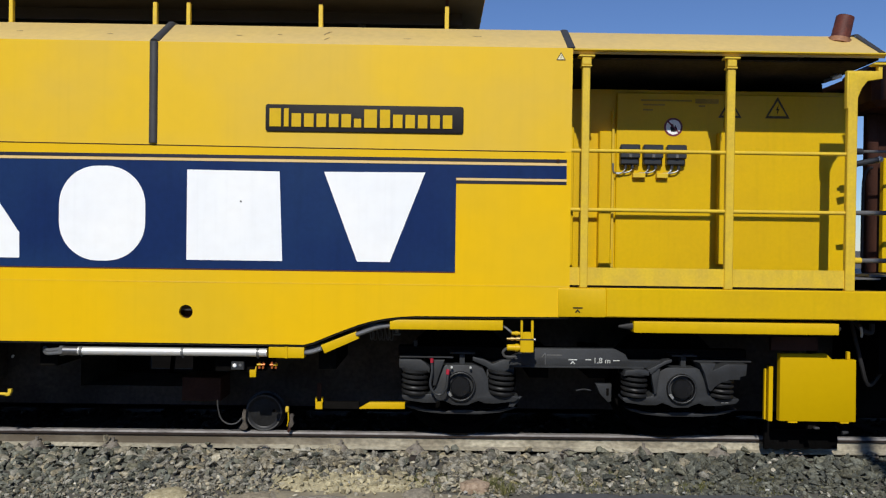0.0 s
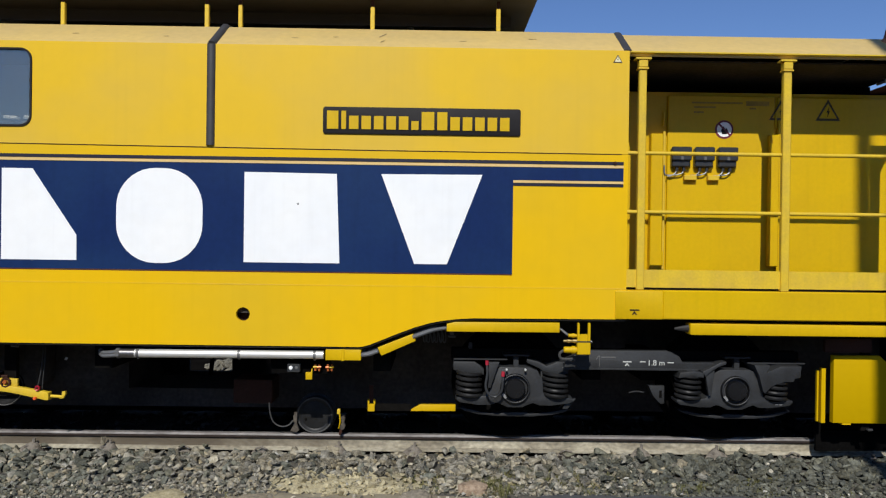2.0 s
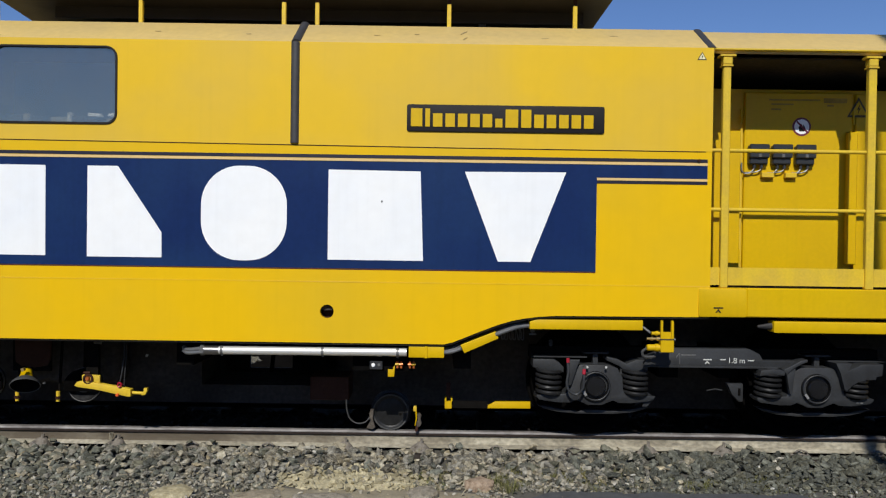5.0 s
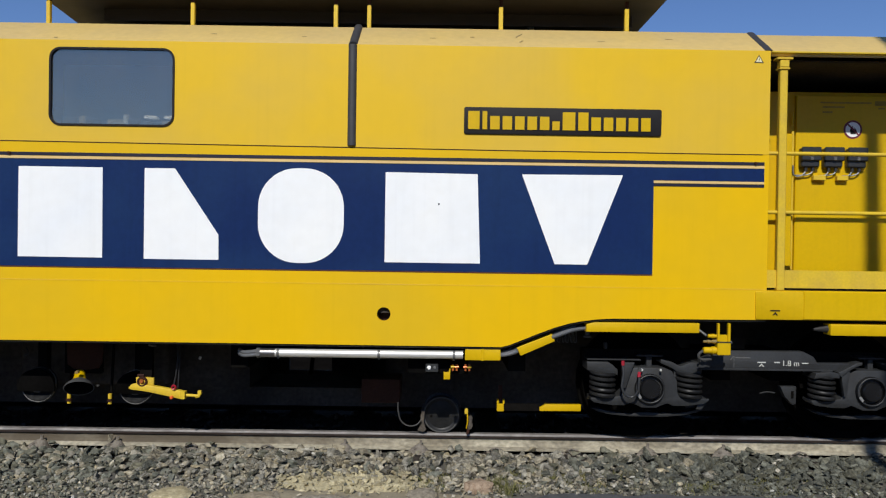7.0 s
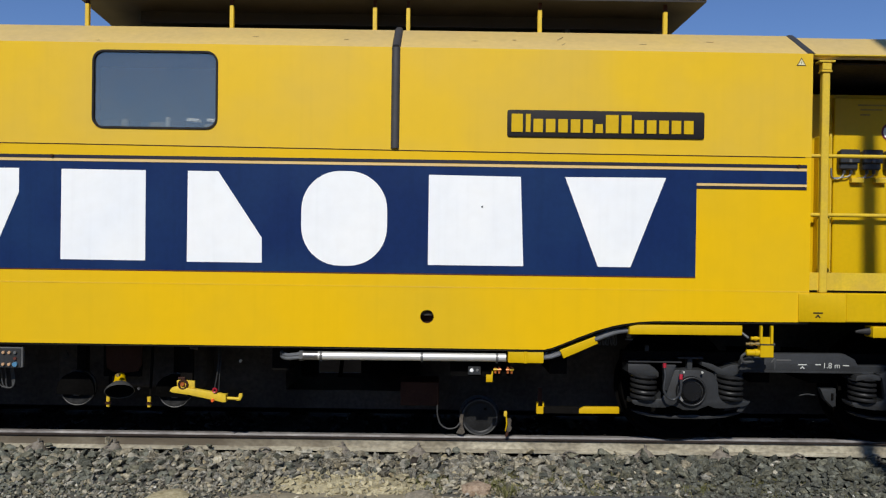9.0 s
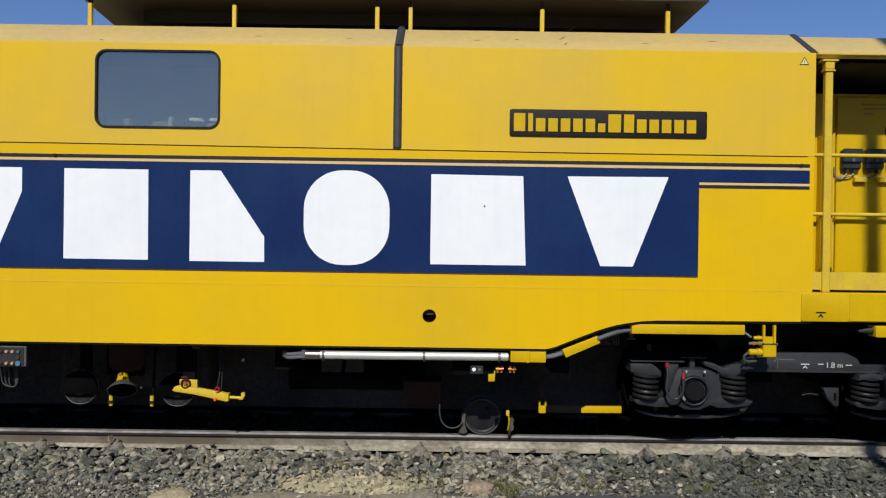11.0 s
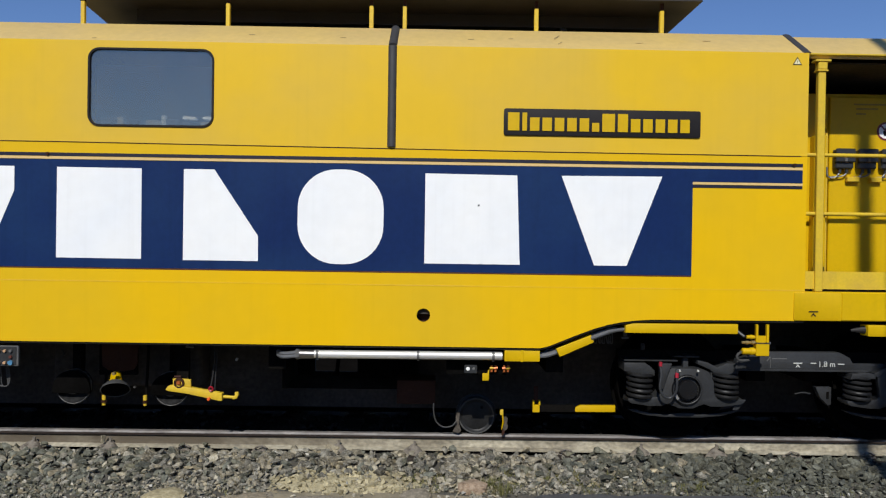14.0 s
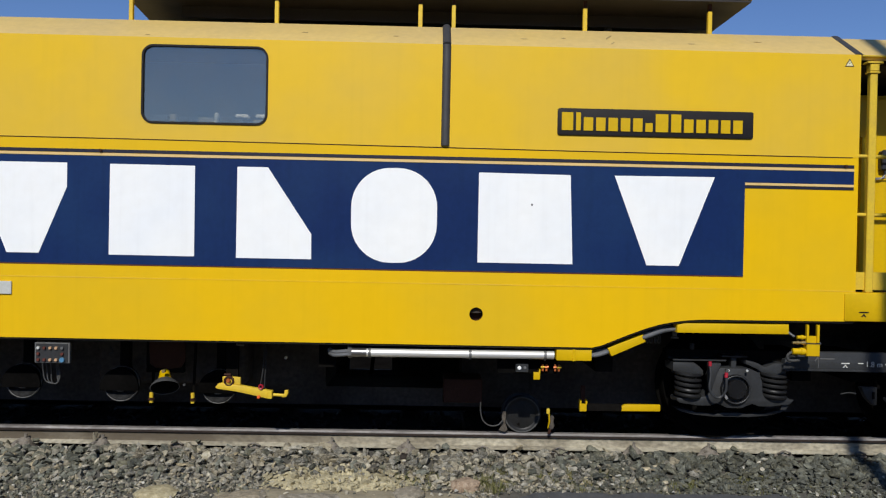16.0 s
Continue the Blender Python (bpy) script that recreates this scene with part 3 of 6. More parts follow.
mpart("far_wall", block(X_END, X_TAIL, 2 * CENTRE - SIDE - 0.035, 2 * CENTRE - SIDE, 0.86, 3.19), YELLOW)
mpart("end_wall", block(X_END, X_END + 0.035, SIDE + 0.036, 2 * CENTRE - SIDE - 0.036, 0.86, 3.5), YELLOW)
mpart("bulkhead", block(X_BODY - 0.04, X_BODY - 0.005, SIDE + 0.036, 2 * CENTRE - SIDE - 0.036, 1.10, 3.16), YELLOW2)
mpart("cabin_floor", block(X_END + 0.04, X_BODY - 0.045, SIDE + 0.04, 2 * CENTRE - SIDE - 0.04, 1.10, 1.16), SHADED_GRIME)
mpart("joint_line", slab([(X_END, 2.404), (-4.8, 2.398), (-3.4, 2.390), (-1.0, 2.376), (X_BODY - 0.05, 2.372), (X_BODY - 0.05, 2.378), (-1.0, 2.382), (-3.4, 2.396), (-4.8, 2.404), (X_END, 2.410)], SIDE - 0.0036, SIDE + 0.003), DARKBROWN, "thin dark panel joint")
# The highlight along the seam is painted, in the paler yellow.
mpart("weld_seam", block(X_END, X_BODY, SIDE - 0.0016, SIDE + 0.003, 1.322, 1.330), UPPER_YELLOW, "long weld seam, paler for its highlight")


def roof(x0, x1, name, label, thick=0.035, drop=0.0):
    top = [(SIDE, 3.183), (SIDE + 0.38, 3.424 - drop), (CENTRE - 0.4, 3.50), (CENTRE + 0.4, 3.50), (2 * CENTRE - SIDE - 0.38, 3.424), (2 * CENTRE - SIDE, 3.183)]
    low = [(y + (0.03 if y < CENTRE else -0.03), z - thick) for y, z in top]
    bm = bmesh.new()
    rings = [[bm.verts.new((x, y, z)) for y, z in top + low[::-1]] for x in (x0, x1)]
    k = len(rings[0])
    for i in range(k):
        bm.faces.new((rings[0][i], rings[0][(i + 1) % k], rings[1][(i + 1) % k], rings[1][i]))
    for r in rings:
        n2 = len(top)
        for i in range(n2 - 1):
            bm.faces.new((r[i], r[i + 1], r[k - 2 - i], r[k - 1 - i]))
    return mpart(name, bm, ROOF_YELLOW, label)


roof(X_END, X_BODY, "roof", "pale dusty yellow sloping roof edge")
roof(X_BODY + 0.004, X_TAIL, "platform_roof", "pale dusty yellow roof over the open platform", drop=0.014)
bm = bmesh.new()
lip_a, lip_b = [[bm.verts.new((x, SIDE + dy, z)) for dy, z in ((-0.005, 3.182), (-0.005, 3.172), (0.030, 3.158), (0.045, 3.155), (0.045, 3.165), (0.03, 3.18))] for x in (X_BODY + 0.01, X_TAIL)]
for i in range(6):
    bm.faces.new((lip_a[i], lip_a[(i + 1) % 6], lip_b[(i + 1) % 6], lip_b[i]))
bm.faces.new(lip_a)
bm.faces.new(lip_b[::-1])
mpart("roof_fascia", bm, YELLOW_WORN, "yellow roof edge lip folded inwards")
gable = bmesh.new()
inside = [(SIDE + 0.06, 3.14), (SIDE + 0.06, 3.172), (SIDE + 0.40, 3.378), (CENTRE - 0.4, 3.455), (CENTRE + 0.4, 3.455), (2 * CENTRE - SIDE - 0.40, 3.378), (2 * CENTRE - SIDE - 0.06, 3.172), (2 * CENTRE - SIDE - 0.06, 3.14)]
for x_ in (X_TAIL - 0.05, X_TAIL - 0.03):
    gable.faces.new([gable.verts.new((x_, y_, z_)) for y_, z_ in inside])
gable.verts.ensure_lookup_table()
for i in range(8):
    gable.faces.new([gable.verts[k] for k in (i, (i + 1) % 8, 8 + (i + 1) % 8, 8 + i)])
mpart("gable_plate", gable, SOOT_SHADE, "shade-black gable plate under the platform roof")
mpart("platform_ceiling", block(X_BODY + 0.01, X_TAIL - 0.055, SIDE + 0.16, CENTRE + 1.3, 3.138, 3.152), SHADED_GRIME, "shade-toned dark ceiling of the platform")


def roof_strap(x, w, z_low, name="roof_strap", rise=1.0):
    """A rubber cover strip that follows the wall and bends over onto the roof slope."""
    bm = bmesh.new()
    line = [(SIDE, z_low), (SIDE, 3.183), (SIDE + 0.38, 3.424), (CENTRE - 0.4, 3.50)]
    if z_low > 3.15:
        line = line[1:]
    for (ya, za), (yb, zb) in zip(line, line[1:]):
        n1 = Vector((0, -(zb - za), yb - ya)).normalized()
        pts = []
        for x_, h in ((x - w * 0.5, 0.001), (x - w * 0.45, 0.011), (x - w * 0.32, 0.021), (x - w * 0.12, 0.026), (x + w * 0.12, 0.026), (x + w * 0.32, 0.021), (x + w * 0.45, 0.011), (x + w * 0.5, 0.001)):
            pts.append((bm.verts.new(Vector((x_, ya, za)) + n1 * h * rise), bm.verts.new(Vector((x_, yb, zb)) + n1 * h * rise)))
        for p, q in zip(pts, pts[1:]):
            bm.faces.new((p[0], q[0], q[1], p[1]))
        bm.faces.new([p[0] for p in pts])
        bm.faces.new([p[1] for p in pts][::-1])
    return mpart(name, bm, STRAP, "dark grey rubber sealing strip")


roof_strap(-2.215, 0.068, 2.40)
roof_strap(X_BODY - 0.01, 0.062, 3.17, rise=0.35)
roof_strap(X_TAIL - 0.035, 0.05, 3.17, rise=0.35)

# Scuffs and dents in the roof edge's paint.
for sx, su, lx, lu in ((-1.60, 0.42, 0.026, 0.010), (-1.28, 0.50, 0.020, 0.012), (-4.55, 0.15, 0.018, 0.010), (-0.905, 0.62, 0.007, 0.09), (-0.895, 0.30, 0.006, 0.06), (-0.26, 0.36, 0.030, 0.010), (-3.35, 0.48, 0.026, 0.012), (0.30, 0.55, 0.034, 0.010), (-2.62, 0.40, 0.022, 0.012)):
    bm = bmesh.new()
    ring_ = []
    for q in range(10):
        a = 2 * math.pi * q / 10
        u = su + lu * math.sin(a) * (1 + 0.3 * math.sin(3 * a + sx))
        ring_.append(bm.verts.new((sx + lx * math.cos(a) + 0.3 * lu * math.sin(a), SIDE + 0.38 * u - 0.0016, 3.183 + 0.241 * u + 0.0026)))
    bm.faces.new(ring_)
    ext = bmesh.ops.extrude_face_region(bm, geom=bm.faces[:])
    bmesh.ops.translate(bm, vec=(0, -0.0008, 0.0014), verts=[g for g in ext["geom"] if isinstance(g, bmesh.types.BMVert)])
    mpart("paint_scuff", bm, SCUFF, "scuffed spot in the roof paint")

# Livery: navy band with its stripes.
LIV = SIDE - 0.0035
mpart("navy_band", slab([(X_END + 0.05, 1.431), (0.140, 1.431), (0.140, 2.164), (1.0, 2.164), (1.0, 2.264), (X_END + 0.05, 2.264)], LIV, SIDE - 0.0005), BLUE, "wide navy blue band along the side")
mpart("stripe", block(X_END + 0.05, 1.0, LIV, SIDE - 0.0005, 2.267, 2.287), PEACH, "pale orange stripe")
mpart("stripe", block(X_END + 0.05, 1.0, LIV, SIDE - 0.0005, 2.290, 2.316), NAVY, "dark navy pinstripe")
mpart("stripe", block(0.140, 1.0, LIV, SIDE - 0.0005, 2.144, 2.162), PEACH, "pale orange stripe")
mpart("stripe", block(0.140, 1.0, LIV, SIDE - 0.0005, 2.119, 2.141), NAVY, "dark navy pinstripe")
mpart("stripe", block(X_END + 0.05, 0.139, LIV, SIDE - 0.0005, 1.422, 1.429), RUST, "thin reddish edge line")

# Plain white forms on the navy band.
FORMS = [
    [(-5.785, 2.207), (-5.125, 2.207), (-5.125, 2.02), (-5.335, 1.508), (-5.58, 1.508), (-5.785, 2.02)],
    [(-4.797, 2.205), (-4.145, 2.203), (-4.142, 1.502), (-4.798, 1.504)],
    [(-3.819, 2.203), (-3.583, 2.203), (-3.240, 1.692), (-3.238, 1.497), (-3.819, 1.497)],
    rounded(-2.935, -2.268, 1.482, 2.218, 0.30, 10),
    [(-1.947, 2.198), (-1.232, 2.192), (-1.204, 1.497), (-1.947, 1.497)],
    [(-0.887, 2.195), (-0.100, 2.200), (-0.369, 1.500), (-0.623, 1.500)],
]
for f in FORMS:
    mpart("white_form", slab(f, SIDE - 0.006, SIDE - 0.0037), WHITE, "plain white film form on the navy band")
mpart("rivet", rod((-1.53, SIDE - 0.008, 1.955), (-1.53, SIDE - 0.004, 1.955), 0.008, 10), DULL_STEEL)
mpart("rivet", rod((0.93, SIDE - 0.02, 2.306), (0.93, SIDE - 0.001, 2.306), 0.012, 10), DARKBROWN)
mpart("rivet", rod((-4.87, SIDE - 0.02, 2.306), (-4.87, SIDE - 0.001, 2.306), 0.012, 10), DARKBROWN)

# Name board: black plate with plain yellow bars.
board = mpart("name_board", slab(rounded(-1.344, 0.19, 2.503, 2.712, 0.018, 4), SIDE - 0.016, SIDE - 0.001, 0.003), BLACK, "black board with raised yellow bars")
x = -1.312
for bar in "anccccc-bnccccc":
    w, h, up = {"a": (0.088, 0.140, 0), "n": (0.036 if x < -1 else 0.078, 0.140, 0), "c": (0.073, 0.103, 0), "-": (0.056, 0.068, 0.0), "b": (0.098, 0.140, 0)}[bar]
    part("yellow_bar", slab([(x, 2.540), (x + w, 2.540), (x + w, 2.540 + h), (x, 2.540 + h)], SIDE - 0.021, SIDE - 0.0155), YELLOW2, board)
    x += w + 0.0235
bpy.context.view_layer.update()


def warning_triangle(x, z, size, y, inner, edge, name, label):
    h = size * 0.87
    root = mpart(name, slab([(x - size / 2, z), (x + size / 2, z), (x, z + h)], y - 0.002, y), edge, label)
    s, k = size * 0.36, size * 0.13
    part("sign_face", slab([(x - s, z + k * 0.75), (x + s, z + k * 0.75), (x, z + h - k * 1.35)], y - 0.0035, y - 0.0021), inner, root)
    w = size * 0.045
    part("flash_mark", slab([(x + w, z + h * 0.66), (x - w * 1.6, z + h * 0.36), (x - w * 0.2, z + h * 0.40), (x - w * 0.7, z + h * 0.15), (x + w * 1.6, z + h * 0.46), (x + w * 0.2, z + h * 0.42)], y - 0.005, y - 0.0036), BLACK, root)
    return root


warning_triangle(0.943, 3.087, 0.074, SIDE - 0.0032, CREAM, SIGN_DARK, "warning_sign", "small pale triangular warning sticker")

# Cabin window.
win = mpart("window", sheet_with_holes([rounded(WIN[0] - 0.004, WIN[1] + 0.004, WIN[2] - 0.004, WIN[3] + 0.004, 0.088), rounded(WIN[0] + 0.011, WIN[1] - 0.011, WIN[2] + 0.011, WIN[3] - 0.011, 0.074)], SIDE - 0.012, 0.032), BLACK, "tinted cabin window in a black rubber frame")
pane = part("pane", slab(rounded(WIN[0] + 0.006, WIN[1] - 0.006, WIN[2] + 0.006, WIN[3] - 0.006, 0.080), SIDE + 0.004, SIDE + 0.012), GLASS, win, "dark tinted glass mirroring the sky")
pane.visible_shadow = False
# What lies behind it on the cabin's ledge.
mpart("cabin_ledge", block(-4.75, -3.4, SIDE + 0.06, SIDE + 0.35, 2.46, 2.50, 0.005), DULL_STEEL, "grey ledge inside the cabin window")
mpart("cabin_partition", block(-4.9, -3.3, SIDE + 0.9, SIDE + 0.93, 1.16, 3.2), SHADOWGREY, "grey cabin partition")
for px_, pw, ph, mat in ((-4.46, 0.12, 0.110, SHADOWGREY), (-4.36, 0.05, 0.118, SAND_CLOTH), (-4.27, 0.10, 0.100, BLACK), (-4.10, 0.13, 0.095, SAND_CLOTH), (-4.02, 0.035, 0.135, OFFWHITE), (-3.95, 0.10, 0.105, BLACK), (-3.85, 0.06, 0.085, SHADOWGREY), (-3.68, 0.10, 0.085, SAND_CLOTH)):
    mpart("ledge_item", block(px_ - pw / 2, px_ + pw / 2, SIDE + 0.10, SIDE + 0.16, 2.502, 2.50 + ph, 0.010), mat, "small item lying on the cabin ledge")
for x0_, x1_ in ((-3.87, -3.76), (-3.71, -3.60)):
    mpart("paper_sheet", slab([(x0_, 2.604), (x1_, 2.598), (x1_ - 0.01, 2.622), (x0_ + 0.01, 2.628)], SIDE + 0.09, SIDE + 0.14, 0.002), WHITE, "white paper lying on the cabin ledge")

mpart("rating_plate", block(-5.70, -5.535, SIDE - 0.014, SIDE - 0.001, 1.185, 1.285, 0.003), OFFWHITE, "small off-white plate in a dark frame")

# Jacking panel and platform sill.
panel = mpart("jacking_panel", slab(rounded(0.948, 1.322, 1.092, 1.312, 0.012, 3), SIDE - 0.010, SIDE + 0.0, 0.003), YELLOW2, "yellow cover plate with a jacking mark")


def jack_mark(x, z, w, y, material, parent):
    part("jack_mark", block(x - w / 2, x + w / 2, y - 0.0015, y, z, z + w * 0.13), material, parent)
    part("jack_mark", slab([(x - w * 0.30, z - w * 0.42), (x, z - w * 0.06), (x + w * 0.30, z - w * 0.42), (x + w * 0.14, z - w * 0.42), (x, z - w * 0.26), (x - w * 0.14, z - w * 0.42)], y - 0.0015, y), material, parent)


jack_mark(1.099, 1.158, 0.075, SIDE - 0.0125, BLACK, panel)
mpart("side_sill", block(1.3225, 4.0, SIDE - 0.004, SIDE + 0.10, 1.091, 1.318, 0.008), YELLOW2, "yellow sill beam under the platform")
mpart("side_sill", block(X_BODY + 0.002, 1.3215, SIDE, SIDE + 0.10, 1.091, 1.318), YELLOW2)
mpart("platform_floor", block(X_BODY + 0.01, 3.98, SIDE + 0.102, 2 * CENTRE - SIDE - 0.04, 1.26, 1.31), SOOT_SHADE, "shade-black steel platform floor")

# Platform railing.
RY = 6.0
mpart("kick_plate", block(1.02, 3.20, RY - 0.004, RY + 0.004, 1.339, 1.478), YELLOW_WORN, "scuffed yellow kick plate")


def rail_post(x, w, top):
    post = mpart("railing_post", block(x - w / 2, x + w / 2, RY - 0.024, RY + 0.024, 1.318, top, 0.006), YELLOW_WORN, "square yellow railing post")
    return post


for px_, pw in ((1.145, 0.060), (2.280, 0.064)):
    post = rail_post(px_, pw, 3.06)
    part("post_head", block(px_ - 0.036, px_ + 0.036, RY - 0.034, RY + 0.034, 3.056, 3.116, 0.006), YELLOW_WORN, post)
    part("post_collar", block(px_ - 0.041, px_ + 0.041, RY - 0.036, RY + 0.036, 3.041, 3.055, 0.003), YELLOW_WORN, post)
    part("cap_plate", block(px_ - 0.062, px_ + 0.062, RY - 0.04, RY + 0.04, 3.117, 3.133, 0.003), YELLOW_WORN, post)
tail_post = rail_post(3.234, 0.076, 3.03)
part("post_bracket", slab([(3.186, 3.043), (3.43, 3.043), (3.43, 3.085), (3.462, 3.085), (3.462, 2.985), (3.345, 2.965), (3.300, 2.905), (3.272, 2.83), (3.264, 2.75), (3.186, 2.75)], RY - 0.020, RY + 0.020, 0.003), YELLOW_WORN, tail_post, "curved yellow bracket reaching to the roof")
part("cap_plate", block(3.385, 3.485, RY - 0.04, RY + 0.04, 3.087, 3.105, 0.003), YELLOW_WORN, tail_post)
for z in (2.392, 1.930):
    mpart("guard_rail", rod((1.015, RY + 0.008, z), (3.20, RY + 0.008, z), 0.0155, 12), YELLOW_WORN, "round yellow guard rail")
for z, r_ in ((2.448, 0.012), (1.945, 0.019), (1.553, 0.019)):
    mpart("chain_bar", rod((3.385, RY + 0.259, z), (4.2, RY + 0.32, z + 0.01), r_, 10), DULL_STEEL, "dull grey bar across the gangway")
mpart("bar_socket", rod((3.41, RY + 0.26, 2.448), (3.465, RY + 0.265, 2.449), 0.026, 12), SHADOWGREY, "black socket of the gangway bar")
swing = mpart("swing_bar", rod((3.385, RY + 0.264, 2.3387), (3.60, RY + 0.27, 2.383), 0.024, 12), SHADOWGREY, "dark swing bar with a pale knob")
part("knob", turned([(0.001, -0.022), (0.020, -0.018), (0.028, 0.0), (0.020, 0.018), (0.001, 0.022)], (3.617, RY + 0.27, 2.387), "x", 16), OFFWHITE, swing)
mpart("bar_cap", rod((3.385, RY + 0.260, 1.5541), (3.47, RY + 0.266, 1.5545), 0.026, 12), YELLOW_WORN, "yellow sleeve on the lowest gangway bar")
mpart("gangway_plate", block(3.30, 4.15, RY + 0.30, RY + 0.62, 1.395, 1.412, 0.004), DULL_STEEL, "worn grey gangway plate")

# Equipment cabinet behind the platform.
WALL = 6.63
mpart("cabinet_top", block(2.9, 3.465, WALL + 0.3, 8.7, 3.05, 3.136), SOOT_SHADE)
mpart("cabinet_wall", block(1.04, 3.59, WALL, WALL + 0.04, 1.31, 3.00), YELLOW2, "yellow equipment cabinet wall")
mpart("cabinet_side", block(3.56, 3.59, WALL + 0.041, 8.8, 1.31, 3.136), DARKBROWN)
mpart("cabinet_back", block(1.04, 3.555, 8.76, 8.80, 1.31, 3.10), DARKBROWN)
mpart("cabinet_door", block(1.530, 2.455, WALL - 0.030, WALL - 0.002, 1.335, 2.97, 0.006), YELLOW2, "yellow steel cabinet door")
mpart("cabinet_door", block(2.485, 3.57, WALL - 0.030, WALL - 0.002, 1.335, 2.965, 0.006), YELLOW2, "yellow steel cabinet door")
mpart("door_post", block(1.375, 1.478, WALL - 0.085, WALL - 0.003, 1.335, 2.628, 0.006), YELLOW2, "yellow upright channel beside the door")
mpart("door_post", block(2.395, 2.478, WALL - 0.085, WALL - 0.031, 1.50, 2.632, 0.008), YELLOW2, "yellow upright channel beside the door")
mpart("door_post", block(1.10, 1.16, WALL - 0.06, WALL - 0.003, 1.335, 2.66, 0.006), YELLOW2)
mpart("conduit", hose([(1.502, WALL - 0.03, 1.34), (1.502, WALL - 0.03, 2.35), (1.502, WALL - 0.03, 2.66)], 0.012, 8), YELLOW_WORN)
for x0_ in (2.462, 1.495):
    mpart("hinge", rod((x0_, WALL - 0.034, 1.50), (x0_, WALL - 0.034, 1.62), 0.010, 10), YELLOW2)
    mpart("hinge", rod((x0_, WALL - 0.034, 2.70), (x0_, WALL - 0.034, 2.82), 0.010, 10), YELLOW2)

BOXY = WALL - 0.032
for i, x0_ in enumerate((1.553, 1.750, 1.950)):
    jb = mpart("junction_box", block(x0_, x0_ + 0.158, BOXY - 0.06, BOXY, 2.345, 2.510, 0.010), SHADOWGREY, "black plastic socket box with a hinged lid")
    part("lid", block(x0_ - 0.006, x0_ + 0.164, BOXY - 0.082, BOXY - 0.060, 2.398, 2.516, 0.008), SHADOWGREY, jb)
    part("latch", block(x0_ + 0.066, x0_ + 0.092, BOXY - 0.088, BOXY - 0.0825, 2.402, 2.432, 0.003), DULL_STEEL, jb)
    part("cable_gland", rod((x0_ + 0.05, BOXY - 0.03, 2.345), (x0_ + 0.05, BOXY - 0.03, 2.312), 0.014, 10), SHADOWGREY, jb)
    part("cable_gland", rod((x0_ + 0.11, BOXY - 0.03, 2.345), (x0_ + 0.11, BOXY - 0.03, 2.312), 0.014, 10), SHADOWGREY, jb)
    part("cable", hose([(x0_ + 0.11, BOXY - 0.03, 2.315), (x0_ + 0.095, BOXY - 0.032, 2.295), (x0_ + 0.055, BOXY - 0.028, 2.280), (x0_ - 0.03, BOXY - 0.022, 2.276)], 0.006, 6), HOSE, jb, "pale grey cable")
    part("cable", hose([(x0_ + 0.05, BOXY - 0.03, 2.315), (x0_ + 0.035, BOXY - 0.032, 2.292), (x0_ + 0.005, BOXY - 0.028, 2.270), (x0_ - 0.03, BOXY - 0.022, 2.268)], 0.006, 6), HOSE, jb, "pale grey cable")
for x0_, x1_ in ((1.666, 1.773), (1.869, 1.966)):
    mpart("cable_duct", block(x0_, x1_, BOXY - 0.045, BOXY, 2.235, 2.277, 0.004), YELLOW_WORN, "short yellow cable duct between the socket boxes")
mpart("cable", hose([(1.545, BOXY - 0.022, 2.276), (1.515, BOXY - 0.022, 2.275), (1.500, BOXY - 0.022, 2.30), (1.498, BOXY - 0.022, 2.36)], 0.007, 6), HOSE)

FACE = WALL - 0.0305
sign = mpart("fire_sign", turned([(0.001, -0.002), (0.080, -0.002), (0.080, 0.0)], (2.018, FACE, 2.678)), SIGN_RED, "round sign forbidding open flame, white with a dark red ring")
part("sign_face", turned([(0.001, -0.0035), (0.064, -0.0035), (0.064, -0.0021)], (2.018, FACE, 2.678)), WHITE, sign)
part("flame_mark", slab([(2.02 + dx, 2.668 + dz) for dx, dz in ((-0.022, -0.03), (0.02, -0.03), (0.03, 0.0), (0.012, 0.03), (0.008, 0.005), (-0.008, 0.04), (-0.03, 0.005))], FACE - 0.005, FACE - 0.0036), BLACK, sign)
part("slash", slab([(1.968, 2.718), (1.978, 2.728), (2.068, 2.638), (2.058, 2.628)], FACE - 0.0065, FACE - 0.0051), SIGN_RED, sign)
warning_triangle(2.915, 2.765, 0.215, FACE, YELLOW2, SIGN_DARK, "voltage_sign", "yellow triangular high voltage sign with black edge")
warning_triangle(2.505, 2.765, 0.20, FACE, YELLOW2, SIGN_DARK, "voltage_sign", "yellow triangular high voltage sign with black edge")
for x0_, x1_, z in ((1.735, 2.175, 2.900), (1.755, 1.945, 2.862), (1.755, 1.84, 2.818), (2.235, 2.29, 2.855)):
    mpart("caption_bar", block(x0_, x1_, FACE - 0.0015, FACE, z, z + 0.014), FADED, "faded line of small dark print")
mpart("caption_bar", block(2.205, 2.405, FACE - 0.0015, FACE, 2.885, 2.925), FADED, "faded line of dark print")

# Roof: exhaust, handrail posts and the raised walkway board.
# Bright tube, added for a small pale patch under the platform roof.
pale_tube = mpart("work_lamp", rod((3.225, 6.30, 3.050), (3.300, 6.30, 3.078), 0.020, 14), CHROME, "small bright tube under the platform roof")
part("lamp_end", rod((3.165, 6.30, 3.025), (3.224, 6.30, 3.049), 0.015, 14), SHADOWGREY, pale_tube)
part("lamp_bracket", block(3.25, 3.27, 6.305, 6.32, 3.06, 3.10), SHADOWGREY, pale_tube)
